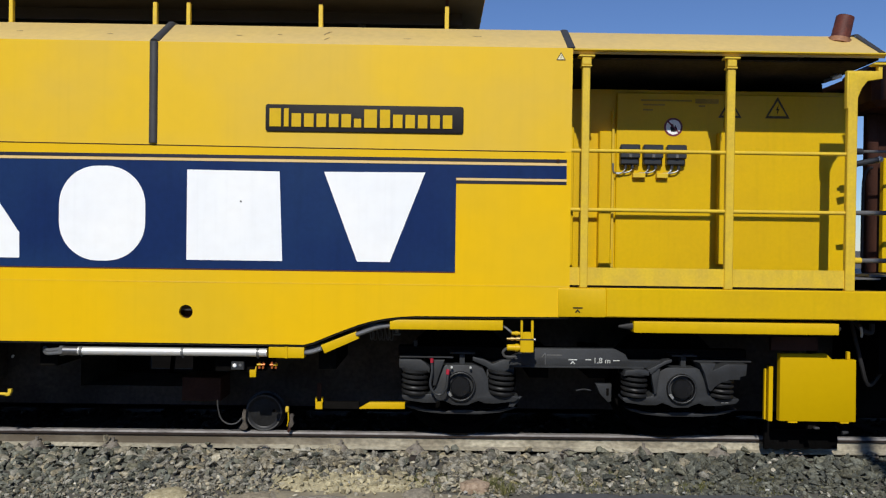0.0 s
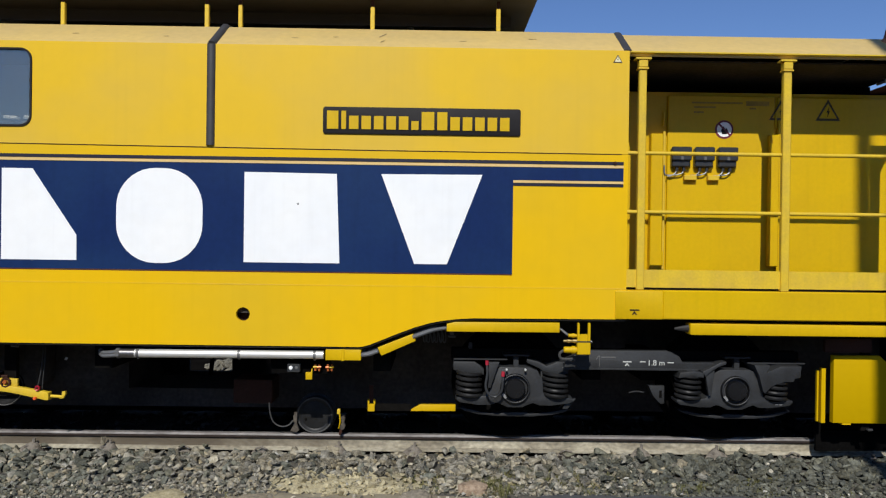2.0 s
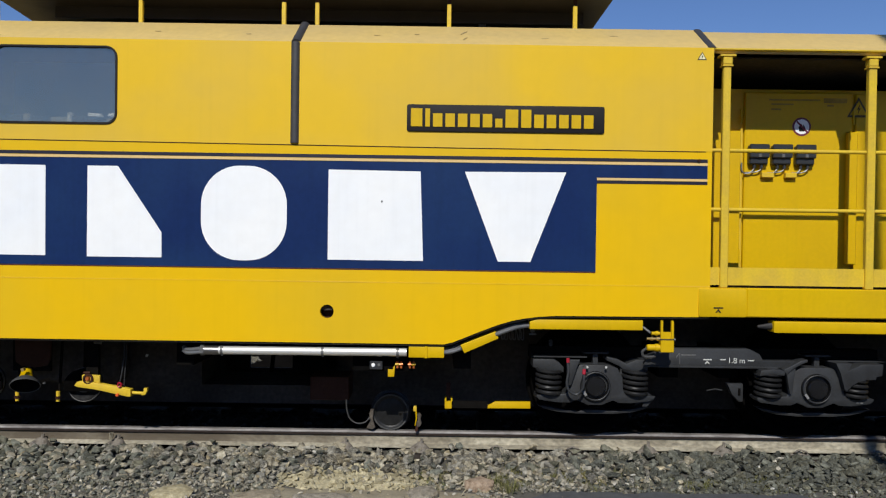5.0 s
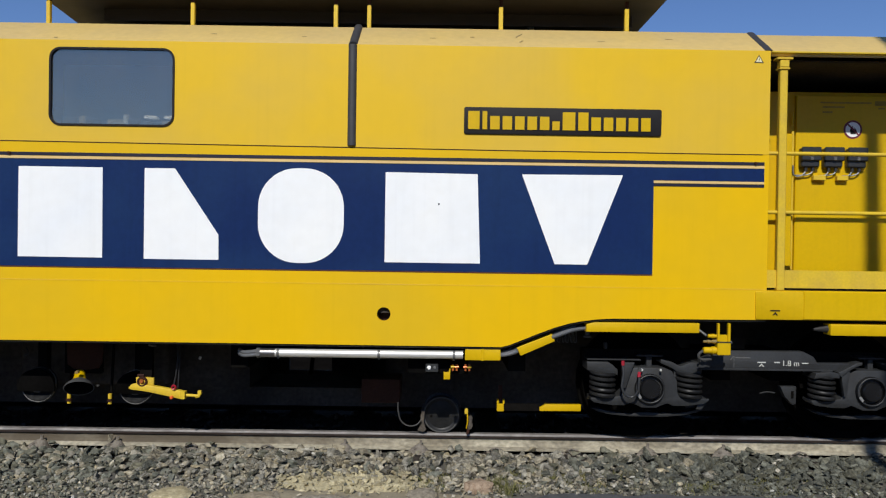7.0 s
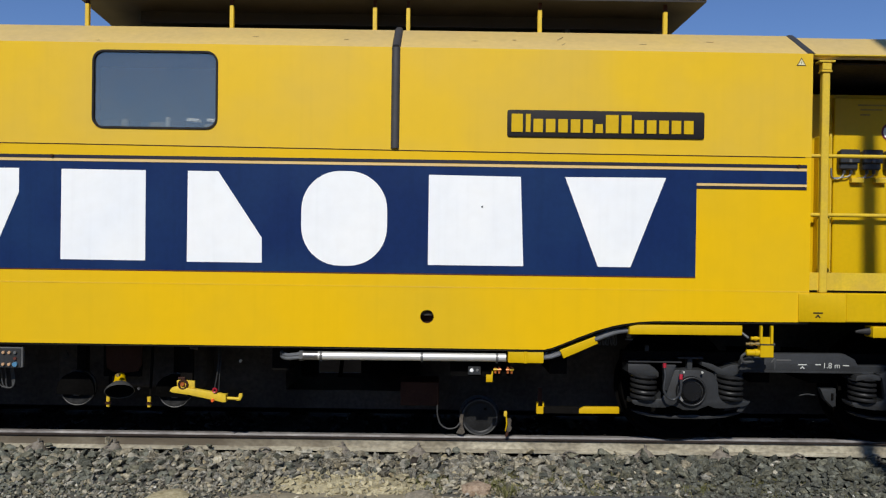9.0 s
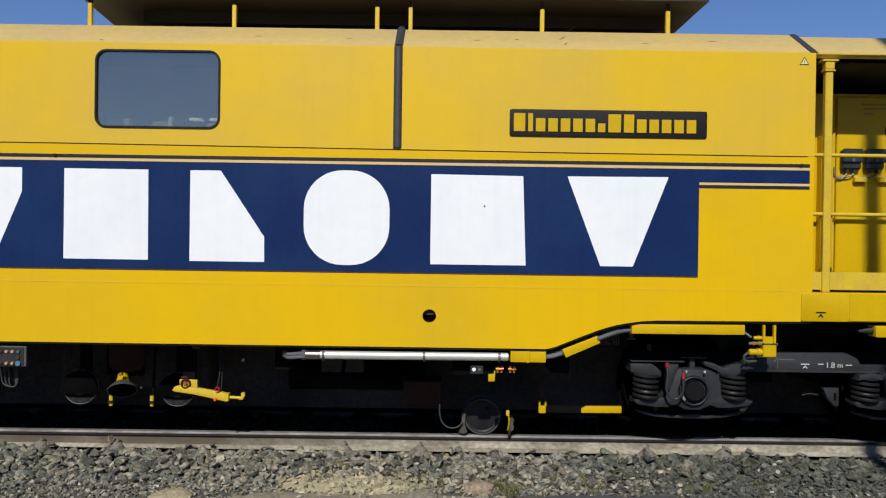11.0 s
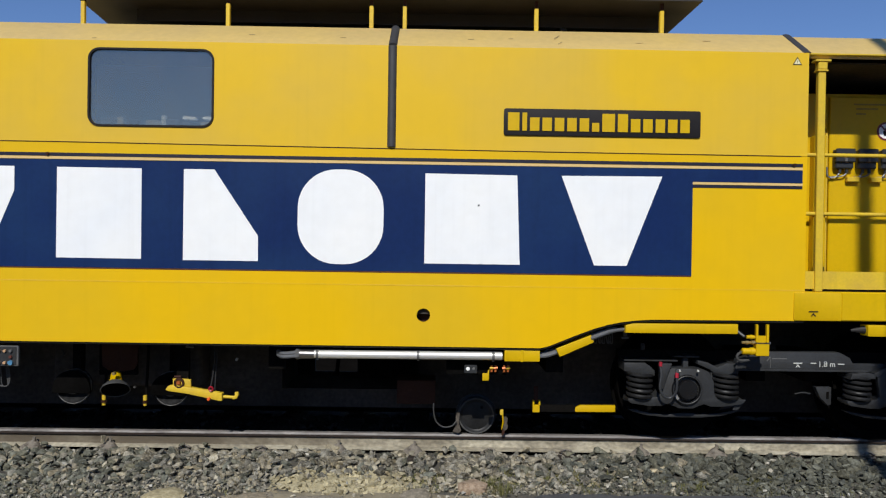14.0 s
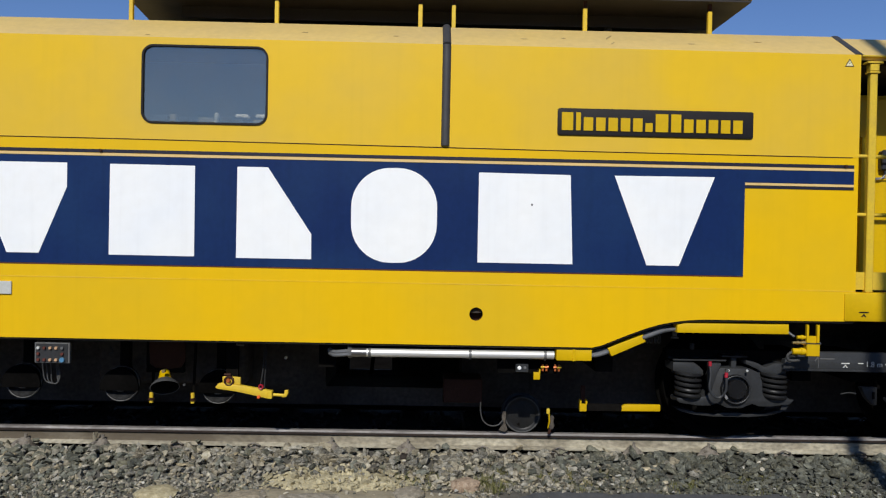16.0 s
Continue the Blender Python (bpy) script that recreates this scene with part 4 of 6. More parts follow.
pipe = mpart("exhaust_pipe", rod((3.285, 6.30, 3.36), (3.330, 6.30, 3.555), 0.074, 24, r2=0.070), RUST, "stubby red-brown exhaust pipe")
part("pipe_flange", rod((3.278, 6.30, 3.335), (3.287, 6.30, 3.375), 0.088, 24), TAWNY_STEEL, pipe)
part("pipe_mouth", rod((3.3295, 6.30, 3.553), (3.331, 6.30, 3.558), 0.062, 24), SOOT_SHADE, pipe)


def canopy_board(inset, z0, z1):
    """A flat board whose one end runs slightly askew."""
    bm = block(-4.99 + inset, 0.385 - inset, 6.50 + inset, 8.38 - inset, z0, z1)
    for v in bm.verts:
        if v.co.x < -4 and v.co.y > 8:
            v.co.x -= 0.17
    return bm


canopy = mpart("roof_canopy", canopy_board(0.0, 3.762, 3.80), YELLOW_WORN, "dark underside of a raised roof platform with yellow rim")
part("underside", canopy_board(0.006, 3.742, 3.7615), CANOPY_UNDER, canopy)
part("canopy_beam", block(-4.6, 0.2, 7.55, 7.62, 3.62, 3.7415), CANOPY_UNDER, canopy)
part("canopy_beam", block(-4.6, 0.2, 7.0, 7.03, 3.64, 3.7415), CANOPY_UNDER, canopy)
part("jack_tube", rod((-0.72, 7.05, 3.47), (-0.72, 7.05, 3.76), 0.035, 12), CHASSIS, canopy)
for px_, pr in ((-4.897, 0.017), (-3.662, 0.017), (-2.437, 0.018), (-2.152, 0.017), (-1.023, 0.018), (0.056, 0.018)):
    p = mpart("canopy_post", block(px_ - pr, px_ + pr, 6.58, 6.62, 3.42, 3.68, 0.004), YELLOW_WORN, "slim yellow roof post")
    # Dark top end: the canopy's shade, put into the post's colour.
    part("post_foot", block(px_ - pr * 0.75, px_ + pr * 0.75, 6.583, 6.617, 3.6805, 3.742), DARKBROWN, p)
for px_ in (-4.87, -2.9, -1.6, 0.2):
    mpart("far_canopy_post", block(px_ - 0.02, px_ + 0.02, 8.26, 8.30, 3.42, 3.742), YELLOW_WORN)

# Under the body: trays, hoses, tube.
TY = 6.0
tray = mpart("cable_tray", slab([(-0.363, 0.975), (0.521, 0.977), (0.521, 1.054), (-0.30, 1.050), (-0.363, 1.035)], TY - 0.012, TY + 0.10, 0.004), YELLOW2, "yellow sheet metal cable tray")
mpart("cable_tray", slab(rounded(1.548, 3.160, 0.971, 1.060, 0.008, 3), TY - 0.01, TY + 0.11, 0.004), YELLOW2, "yellow sheet metal cable tray")
mpart("cable_tray", slab([(-0.903, 0.840), (-0.627, 0.952), (-0.604, 0.896), (-0.872, 0.776)], TY + 0.01, TY + 0.11, 0.004), YELLOW2, "slanting yellow cable tray")
tray3 = mpart("cable_tray", slab(rounded(-1.308, -1.030, 0.738, 0.826, 0.006, 3), TY, TY + 0.10, 0.004), YELLOW2, "yellow cable tray with a clamp")
part("clamp", block(-1.182, -1.160, TY - 0.006, TY + 0.105, 0.734, 0.830, 0.003), YELLOW2, tray3)
for dy in (0.02, 0.05, 0.08):
    mpart("metal_hose", hose([(-1.035, TY + dy, 0.775 + dy * 0.25), (-0.97, TY + dy, 0.782 + dy * 0.3), (-0.895, TY + dy, 0.808 + dy * 0.3)], 0.017, 10, smooth=9, rib=0.07), HOSE, "grey corrugated metal hose")
    mpart("metal_hose", hose([(-0.63, TY + dy, 0.925), (-0.52, TY + dy + 0.01, 0.955 + dy * 0.5), (-0.44, TY + dy + 0.02, 0.980 + dy * 0.4), (-0.355, TY + dy + 0.03, 1.0)], 0.018, 10, smooth=9, rib=0.07), HOSE, "grey corrugated metal hose")
mpart("cable_end", rod((1.44, TY + 0.05, 1.012), (1.548, TY + 0.05, 1.018), 0.010, 10, r2=0.032), RUBBER, "tapered rubber cable end")
mpart("cable_end", rod((3.16, TY + 0.05, 1.016), (3.20, TY + 0.05, 1.016), 0.03, 10, r2=0.016), RUBBER)

tube = mpart("steel_tube", rod((-2.905, TY + 0.03, 0.772), (-1.325, TY + 0.03, 0.776), 0.033, 24), TUBE_STEEL, "long polished steel protective tube")
for cx in (-2.775, -1.985, -1.395):
    part("tube_clamp", rod((cx - 0.010, TY + 0.03, 0.7735), (cx + 0.010, TY + 0.03, 0.7735), 0.0375, 24), DULL_STEEL, tube)
    part("clamp_bolt", rod((cx, TY + 0.03, 0.73), (cx, TY + 0.03, 0.745), 0.009, 8), DULL_STEEL, tube)
part("tube_socket", rod((-2.93, TY + 0.03, 0.772), (-2.80, TY + 0.03, 0.772), 0.036, 20), STEEL, tube)
part("tube_collar", rod((-2.945, TY + 0.03, 0.772), (-2.915, TY + 0.03, 0.772), 0.043, 6), DULL_STEEL, tube)
part("tube_back", block(-2.90, -1.32, TY + 0.068, TY + 0.10, 0.80, 0.852), SOOT_SHADE, tube)
for dz in (0.012, -0.012):
    mpart("metal_hose", hose([(-2.93, TY + 0.03, 0.772 + dz), (-3.0, TY + 0.04, 0.762 + dz), (-3.06, TY + 0.06, 0.758 + dz), (-3.10, TY + 0.10, 0.77 + dz)], 0.016, 10, smooth=9, rib=0.07), HOSE, "grey corrugated metal hose")

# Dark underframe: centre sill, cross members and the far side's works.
mpart("centre_sill", block(X_END + 0.1, -3.25, 7.05, 7.85, 0.30, 1.09), SHADED_GRIME, "shade-toned dark centre sill")
mpart("centre_sill", block(-2.0, 4.0, 7.05, 7.85, 0.30, 1.09), SHADED_GRIME, "shade-toned dark centre sill")
mpart("sill_bridge", block(-3.245, -2.005, 7.05, 7.85, 0.64, 1.09), SHADED_GRIME)
# Added filler: covers the sky-bright far rail to keep the gap dark.
mpart("centre_trough", block(X_END + 0.1, 4.0, 7.10, 7.80, 0.13, 0.298), SHADED_GRIME)
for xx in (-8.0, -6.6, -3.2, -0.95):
    mpart("cross_member", block(xx, xx + 0.14, SIDE + 0.25, 2 * CENTRE - SIDE - 0.2, 0.62, 0.86), SOOT_SHADE)
mpart("underfloor", block(X_END + 0.05, -1.05, SIDE + 0.12, 2 * CENTRE - SIDE - 0.05, 0.90, 1.08), SHADED_GRIME, "shade-toned underfloor plate")
mpart("underfloor", block(-1.04, 4.0, SIDE + 0.16, 2 * CENTRE - SIDE - 0.05, 1.09, 1.24), SHADED_GRIME)
mpart("far_skirt", block(X_END + 0.1, -3.19, 8.60, 8.64, 0.10, 1.08), SHADED_GRIME, "shade-toned far side skirt")
mpart("far_skirt", block(-2.715, 4.0, 8.60, 8.64, 0.10, 1.08), SHADED_GRIME, "shade-toned far side skirt")
mpart("far_skirt", block(-3.189, -2.716, 8.60, 8.64, 0.42, 1.08), SHADED_GRIME)
mpart("far_skirt", block(-3.189, -2.716, 8.60, 8.64, 0.10, 0.205), SHADED_GRIME)
mpart("skirt_stay", slab([(-2.965, 0.16), (-2.925, 0.16), (-2.895, 0.44), (-2.935, 0.44)], 8.55, 8.59), SOOT_SHADE)
for xx in (-7.6, -5.2):
    mpart("tank", block(xx, xx + 1.3, 6.75, 7.04, 0.36, 0.86, 0.05, seg=3), SHADED_GRIME, "shade-toned dark tank")
mpart("brown_box", block(-2.177, -1.844, 6.595, 6.90, 0.270, 0.474, 0.006), DARKBROWN, "dark red-brown steel box under the body")
mpart("brown_plate", block(2.72, 3.10, 6.20, 6.24, 0.82, 0.93), DARKBROWN)

# Bogie with two axles 1.8 m apart.
AX = (0.203, 2.003)
AZ = 0.485
bogie = mpart("bogie", slab([(0.60, 0.652), (1.70, 0.652), (1.80, 0.668), (1.90, 0.694), (1.90, 0.718), (1.575, 0.714), (1.545, 0.765), (1.495, 0.790), (1.455, 0.808), (0.812, 0.805), (0.70, 0.77), (0.62, 0.74)], 6.245, 6.31, 0.004), CHASSIS, "dark grey two-axle bogie with coil springs")
part("frame_flange", block(0.60, 1.70, 6.238, 6.33, 0.648, 0.664, 0.003), CHASSIS, bogie)
part("side_beam", block(-0.32, 2.56, 6.33, 6.44, 0.70, 0.80, 0.006), SOOT_SHADE, bogie)
part("top_flange", block(-0.305, 0.13, 6.19, 6.40, 0.735, 0.746, 0.002), CHASSIS, bogie)
part("top_flange", block(2.08, 2.545, 6.19, 6.40, 0.728, 0.739, 0.002), CHASSIS, bogie)
for axle in (-1.0, 1.0):
    part("transom", block(1.10 + axle * 0.25 - 0.08, 1.10 + axle * 0.25 + 0.08, 6.4, 8.4, 0.55, 0.78), SOOT_SHADE, bogie)
wheels = []


# The wheels are black in place of the shade below the body.
def wheel(x, y, z, r, side, material=SHADE_BLACK):
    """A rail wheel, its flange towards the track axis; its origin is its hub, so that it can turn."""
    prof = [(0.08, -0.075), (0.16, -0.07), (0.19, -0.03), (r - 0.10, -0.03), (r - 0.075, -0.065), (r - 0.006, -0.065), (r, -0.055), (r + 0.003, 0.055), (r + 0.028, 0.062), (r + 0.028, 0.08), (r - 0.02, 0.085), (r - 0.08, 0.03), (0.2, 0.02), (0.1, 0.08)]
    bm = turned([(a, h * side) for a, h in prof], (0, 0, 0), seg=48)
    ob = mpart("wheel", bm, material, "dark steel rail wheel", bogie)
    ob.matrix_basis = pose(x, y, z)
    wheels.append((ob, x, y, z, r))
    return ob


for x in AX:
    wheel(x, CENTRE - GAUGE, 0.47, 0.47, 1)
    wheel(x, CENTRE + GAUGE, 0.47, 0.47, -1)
    part("axle", rod((x, 6.75, 0.47), (x, 8.13, 0.47), 0.08, 20), SOOT_SHADE, bogie)


# Cast brackets over the springs, outlines about the axle.
BRACKETS = (
    (("spring_bracket", [(-0.51, 0.712), (-0.34, 0.712), (-0.30, 0.686), (-0.262, 0.650), (-0.262, 0.606), (-0.33, 0.616), (-0.40, 0.612), (-0.455, 0.598), (-0.462, 0.632), (-0.51, 0.645)], 6.185, 6.40),
     ("guide_strut", [(-0.235, 0.706), (-0.13, 0.706), (-0.150, 0.655), (-0.165, 0.610), (-0.20, 0.50), (-0.225, 0.50), (-0.232, 0.60)], 6.195, 6.24),
     ("spring_bracket", [(0.084, 0.738), (0.176, 0.718), (0.245, 0.682), (0.325, 0.716), (0.413, 0.716), (0.420, 0.654), (0.413, 0.604), (0.34, 0.612), (0.268, 0.604), (0.236, 0.625), (0.184, 0.664), (0.084, 0.708)], 6.185, 6.40),
     ("guide_strut", [(0.20, 0.655), (0.238, 0.622), (0.225, 0.52), (0.212, 0.43), (0.19, 0.43)], 6.205, 6.24)),
    (("spring_bracket", [(-0.467, 0.632), (-0.36, 0.645), (-0.275, 0.632), (-0.275, 0.592), (-0.38, 0.600), (-0.48, 0.586)], 6.185, 6.40),
     ("guide_strut", [(-0.285, 0.640), (-0.207, 0.680), (-0.145, 0.716), (-0.092, 0.724), (-0.092, 0.704), (-0.15, 0.682), (-0.20, 0.652), (-0.262, 0.600)], 6.185, 6.30),
     ("guide_strut", [(-0.255, 0.625), (-0.180, 0.652), (-0.195, 0.55), (-0.205, 0.45), (-0.225, 0.44), (-0.245, 0.55)], 6.20, 6.24),
     ("spring_bracket", [(0.130, 0.700), (0.262, 0.700), (0.235, 0.640), (0.344, 0.694), (0.515, 0.694), (0.508, 0.602), (0.46, 0.594), (0.458, 0.570), (0.38, 0.566), (0.314, 0.548), (0.262, 0.515), (0.222, 0.47), (0.205, 0.49), (0.17, 0.62)], 6.175, 6.40)),
)


def axle_set(x, drop=0.0):
    AZ, before = 0.485, len(bogie.children)
    arm = [(-0.475, 0.395), (-0.45, 0.372), (-0.30, 0.352), (-0.20, 0.352), (-0.15, 0.372), (-0.09, 0.350), (-0.06, 0.335), (0.06, 0.335), (0.09, 0.350), (0.15, 0.372), (0.20, 0.352), (0.30, 0.352), (0.45, 0.372), (0.475, 0.395), (0.475, 0.412), (0.25, 0.425), (0.232, 0.46), (0.225, 0.56), (0.185, 0.635), (0.12, 0.662), (-0.12, 0.662), (-0.17, 0.635), (-0.195, 0.56), (-0.205, 0.46), (-0.24, 0.425), (-0.475, 0.412)]
    box = part("axle_box", slab([(x + a, z) for a, z in arm], 6.235, 6.40, 0.006), CHASSIS, bogie, "cast dark grey axle box with spring arms")
    boat = [(-0.46, 0.345), (-0.41, 0.318), (-0.30, 0.293), (-0.15, 0.279), (0.15, 0.279), (0.30, 0.293), (0.41, 0.318), (0.46, 0.345), (0.40, 0.338), (0.28, 0.312), (0.12, 0.300), (0.09, 0.312), (-0.09, 0.312), (-0.12, 0.300), (-0.28, 0.312), (-0.40, 0.338)]
    part("tie_bar", slab([(x + a, z - 0.012) for a, z in boat], 6.262, 6.36, 0.004), CHASSIS, bogie, "curved tie bar under the axle box")
    for side in (-1, 1):
        cx = x + (0.335 if side > 0 else -0.372)
        coil = []
        turns, steps = 4.8, 18
        for k in range(int(turns * steps) + 1):
            a = 2 * math.pi * k / steps
            coil.append((cx + 0.094 * math.cos(a), 6.285 - 0.094 * math.sin(a), 0.425 + 0.205 * k / (turns * steps)))
        part("coil_spring", hose(coil, 0.0158, 8, smooth=1), OILED, bogie, "heavy dark coil spring")
        # Black core: the dark between the coils, put in as colour.
        part("spring_core", rod((cx, 6.285, 0.41), (cx, 6.285, 0.65), 0.076, 20), SHADE_BLACK, bogie)
        part("spring_seat", turned([(0.02, 0.405), (0.118, 0.405), (0.118, 0.424), (0.02, 0.426)], (cx, 6.285, 0), "z", 24), CHASSIS, bogie)
    for name_, outline, y0_, y1_ in BRACKETS[x > 1]:
        part(name_, slab([(x + a, z + drop) for a, z in outline], y0_, y1_, 0.005), CHASSIS, bogie, "cast dark grey spring bracket" if name_ == "spring_bracket" else "")
    part("stop_stem", block(x - 0.022, x + 0.022, 6.22, 6.28, 0.66, 0.765, 0.004), CHASSIS, bogie)
    part("stop_plate", block(x - 0.105, x + 0.105, 6.20, 6.36, 0.7665, 0.782, 0.003), CHASSIS, bogie)
    part("stop_pad", slab([(x - 0.088, 0.650), (x - 0.070, 0.628), (x - 0.040, 0.616), (x + 0.040, 0.616), (x + 0.070, 0.628), (x + 0.088, 0.650), (x + 0.060, 0.664), (x - 0.060, 0.664)], 6.196, 6.234, 0.004), SOOT_SHADE, bogie, "sooty black stop pad")
    part("axle_cap", turned([(0.122, 0.02), (0.122, -0.026), (0.116, -0.034), (0.108, -0.034), (0.103, -0.026), (0.100, 0.004), (0.082, 0.004), (0.081, -0.040), (0.072, -0.052), (0.001, -0.055)], (x, 6.236, AZ + 0.008), seg=40), GLOSS_BLACK, bogie, "round oiled black axle cap")
    part("cap_rim", turned([(0.117, -0.0345), (0.112, -0.037), (0.107, -0.0345), (0.112, -0.033), (0.117, -0.0345)], (x, 6.236, AZ + 0.008), seg=40, caps=False), CHASSIS, bogie, "worn dark rim")
    # Glints at the ends of the pad, drawn as off-white bolt heads.
    for dx in (-0.074, 0.078) if x < 1 else ():
        part("bolt", rod((x + dx, 6.196, 0.652), (x + dx, 6.184, 0.652), 0.0095, 8), OFFWHITE, bogie, "off-white bolt head standing for a glint")
    part("drip_mark", slab([(x - 0.110, AZ - 0.040), (x - 0.082, AZ - 0.074), (x - 0.068, AZ - 0.062), (x - 0.092, AZ - 0.026)], 6.196, 6.201), BARE_SPOT, bogie, "bright scuffed spot")
    for dx in (-0.355, -0.320) if x < 1 else (0.330, 0.362):
        part("scuff", block(x + dx, x + dx + 0.026, 6.2315, 6.2345, 0.3775, 0.3845, 0.001), BARE_SPOT, bogie, "bare scuffed spot")
    for o in bogie.children[before:]:
        o.matrix_basis = Matrix.LocRotScale((0.012, 0, -0.0226 - drop), None, (1.0137, 1.0137, 1.0137))


axle_set(AX[0])
axle_set(AX[1], 0.010)
x = AX[0]
first_plug = len(bogie.children)
part("sensor_hose", hose([(x - 0.235, 6.165, 0.69), (x - 0.232, 6.15, 0.62), (x - 0.245, 6.14, 0.52), (x - 0.215, 6.14, 0.455), (x - 0.16, 6.14, 0.44), (x - 0.118, 6.13, 0.49), (x - 0.108, 6.14, 0.575), (x - 0.105, 6.16, 0.60)], 0.0105, 8), CHASSIS, bogie, "dark sensor hose with red plugs")
part("red_plug", rod((x - 0.235, 6.165, 0.69), (x - 0.235, 6.165, 0.725), 0.014, 10), RED, bogie, "red plug")
part("red_plug", rod((x - 0.108, 6.15, 0.600), (x - 0.103, 6.155, 0.640), 0.014, 10), RED, bogie, "red plug")
part("plug_knob", rod((x - 0.10, 6.15, 0.655), (x - 0.10, 6.17, 0.655), 0.014, 10), STEEL, bogie)
for o in bogie.children[first_plug:]:
    o.matrix_basis = Matrix.LocRotScale((0.013, 0, -0.025), None, (1.015, 1.015, 1.015))
part("brake_hanger", slab([(1.335, 0.498), (1.468, 0.498), (1.468, 0.352), (1.44, 0.345), (1.375, 0.41)], 6.38, 6.44, 0.004), CHASSIS, bogie, "dark grey brake hanger plate")
part("hanger_slot", block(1.425, 1.445, 6.375, 6.379, 0.40, 0.46), SOOT_SHADE, bogie)
part("brake_pipe", hose([(1.18, 6.42, 0.43), (1.24, 6.41, 0.445), (1.30, 6.40, 0.438)], 0.006, 6), CHASSIS, bogie)
part("tie_end", slab([(0.600, 0.320), (0.640, 0.318), (0.668, 0.352), (0.708, 0.404), (0.690, 0.404), (0.650, 0.372), (0.610, 0.352)], 6.27, 6.30, 0.003), CHASSIS, bogie, "upturned end of the tie bar")
lettering("1.8 m", 0.064, 1.355, 6.243, 0.690, OFFWHITE, bogie, "stencil")
part("stencil_dash", block(1.222, 1.268, 6.243, 6.2448, 0.714, 0.722), OFFWHITE, bogie)
part("stencil_dash", block(1.448, 1.500, 6.243, 6.2448, 0.709, 0.717), OFFWHITE, bogie)
jack_mark(1.118, 0.712, 0.070, 6.2448, OFFWHITE, bogie)
part("stencil_bar", block(0.905, 1.025, 6.243, 6.2448, 0.747, 0.757), DULL_STEEL, bogie)
part("stencil_bar", block(0.891, 0.895, 6.243, 6.2448, 0.675, 0.765), DULL_STEEL, bogie)
part("stencil_bar", slab([(0.860, 0.735), (0.886, 0.768), (0.893, 0.765), (0.866, 0.728)], 6.243, 6.2448), DULL_STEEL, bogie)

mpart("pipe_fitting", block(-0.335, -0.300, 6.18, 6.21, 0.925, 0.975, 0.006), DULL_STEEL, "small dull pipe fitting")
mpart("pipe_fitting", block(-0.345, -0.285, 6.18, 6.21, 0.905, 0.918, 0.003), DULL_STEEL)
mpart("pipe_fitting", block(-0.180, -0.150, 6.20, 6.23, 0.815, 0.865, 0.005), CHASSIS)

# Yellow valve block.
valve = mpart("valve_block", block(0.680, 0.785, 6.02, 6.09, 0.80, 0.905, 0.005), YELLOW2, "yellow painted hydraulic valve block with fittings")
part("bracket_plate", block(0.682, 0.700, 6.03, 6.06, 0.906, 1.05, 0.003), YELLOW2, valve)
part("bracket_plate", block(0.765, 0.785, 6.03, 6.06, 0.906, 1.05, 0.003), YELLOW2, valve)
part("bracket_plate", block(0.700, 0.765, 6.045, 6.06, 0.906, 0.96), YELLOW2, valve)
part("fitting", turned([(0.001, 0.575), (0.020, 0.577), (0.026, 0.585), (0.026, 0.640), (0.031, 0.642), (0.031, 0.668), (0.024, 0.670), (0.024, 0.680)], (0, 6.05, 0.835), "x", 14), YELLOW2, valve)
part("fitting", turned([(0.001, 0.575), (0.010, 0.576), (0.010, 0.605), (0.015, 0.607), (0.015, 0.625), (0.010, 0.627), (0.010, 0.648), (0.016, 0.650), (0.016, 0.680)], (0, 6.05, 0.905), "x", 12), BRASS, valve, "brass fitting")
part("fitting", turned([(0.001, 0.612), (0.014, 0.613), (0.014, 0.640), (0.018, 0.642), (0.018, 0.662), (0.013, 0.664), (0.013, 0.680)], (0, 6.05, 0.948), "x", 12), YELLOW2, valve)
part("valve_joint", block(0.676, 0.789, 6.018, 6.092, 0.898, 0.906), SHADOWGREY, valve)
part("return_hose", hose([(0.58, 6.06, 0.83), (0.55, 6.07, 0.80), (0.56, 6.08, 0.765), (0.60, 6.09, 0.755), (0.66, 6.10, 0.76)], 0.011, 8), DULL_RUBBER, valve)
part("bolt", rod((0.785, 6.045, 0.90), (0.80, 6.045, 0.90), 0.012, 8), STEEL, valve)
mpart("metal_hose", hose([(0.50, 6.10, 1.02), (0.55, 6.08, 0.99), (0.60, 6.06, 0.95)], 0.010, 10, smooth=9, rib=0.07), HOSE)

valve.matrix_basis = Matrix.LocRotScale((-0.017, 0, 0.015), None, (0.991, 0.991, 0.991))

# Yellow box with its cover and side rail, by the steps.
ybox = mpart("tool_box", slab([(2.818, 0.233), (3.448, 0.231), (3.443, 0.74), (3.249, 0.738), (3.2, 0.788), (2.818, 0.785)], 6.25, 6.305, 0.006), MUSTARD, "large mustard yellow steel cover hung under the platform")
part("box_foot", block(2.896, 2.969, 6.255, 6.30, 0.218, 0.231), YELLOW2, ybox)
part("box_foot", block(3.321, 3.394, 6.255, 6.30, 0.218, 0.231), YELLOW2, ybox)
part("box_hanger", block(3.08, 3.15, 6.306, 6.35, 0.16, 1.0), SOOT_SHADE, ybox)
part("latch", block(3.11, 3.155, 6.25, 6.29, 0.168, 0.185, 0.006), STEEL, ybox)
part("latch", rod((3.36, 6.30, 0.13), (3.41, 6.30, 0.135), 0.016, 10, r2=0.012), CHASSIS, ybox)
part("box_hook", block(3.378, 3.404, 6.27, 6.30, 0.74, 0.805, 0.003), YELLOW2, ybox)
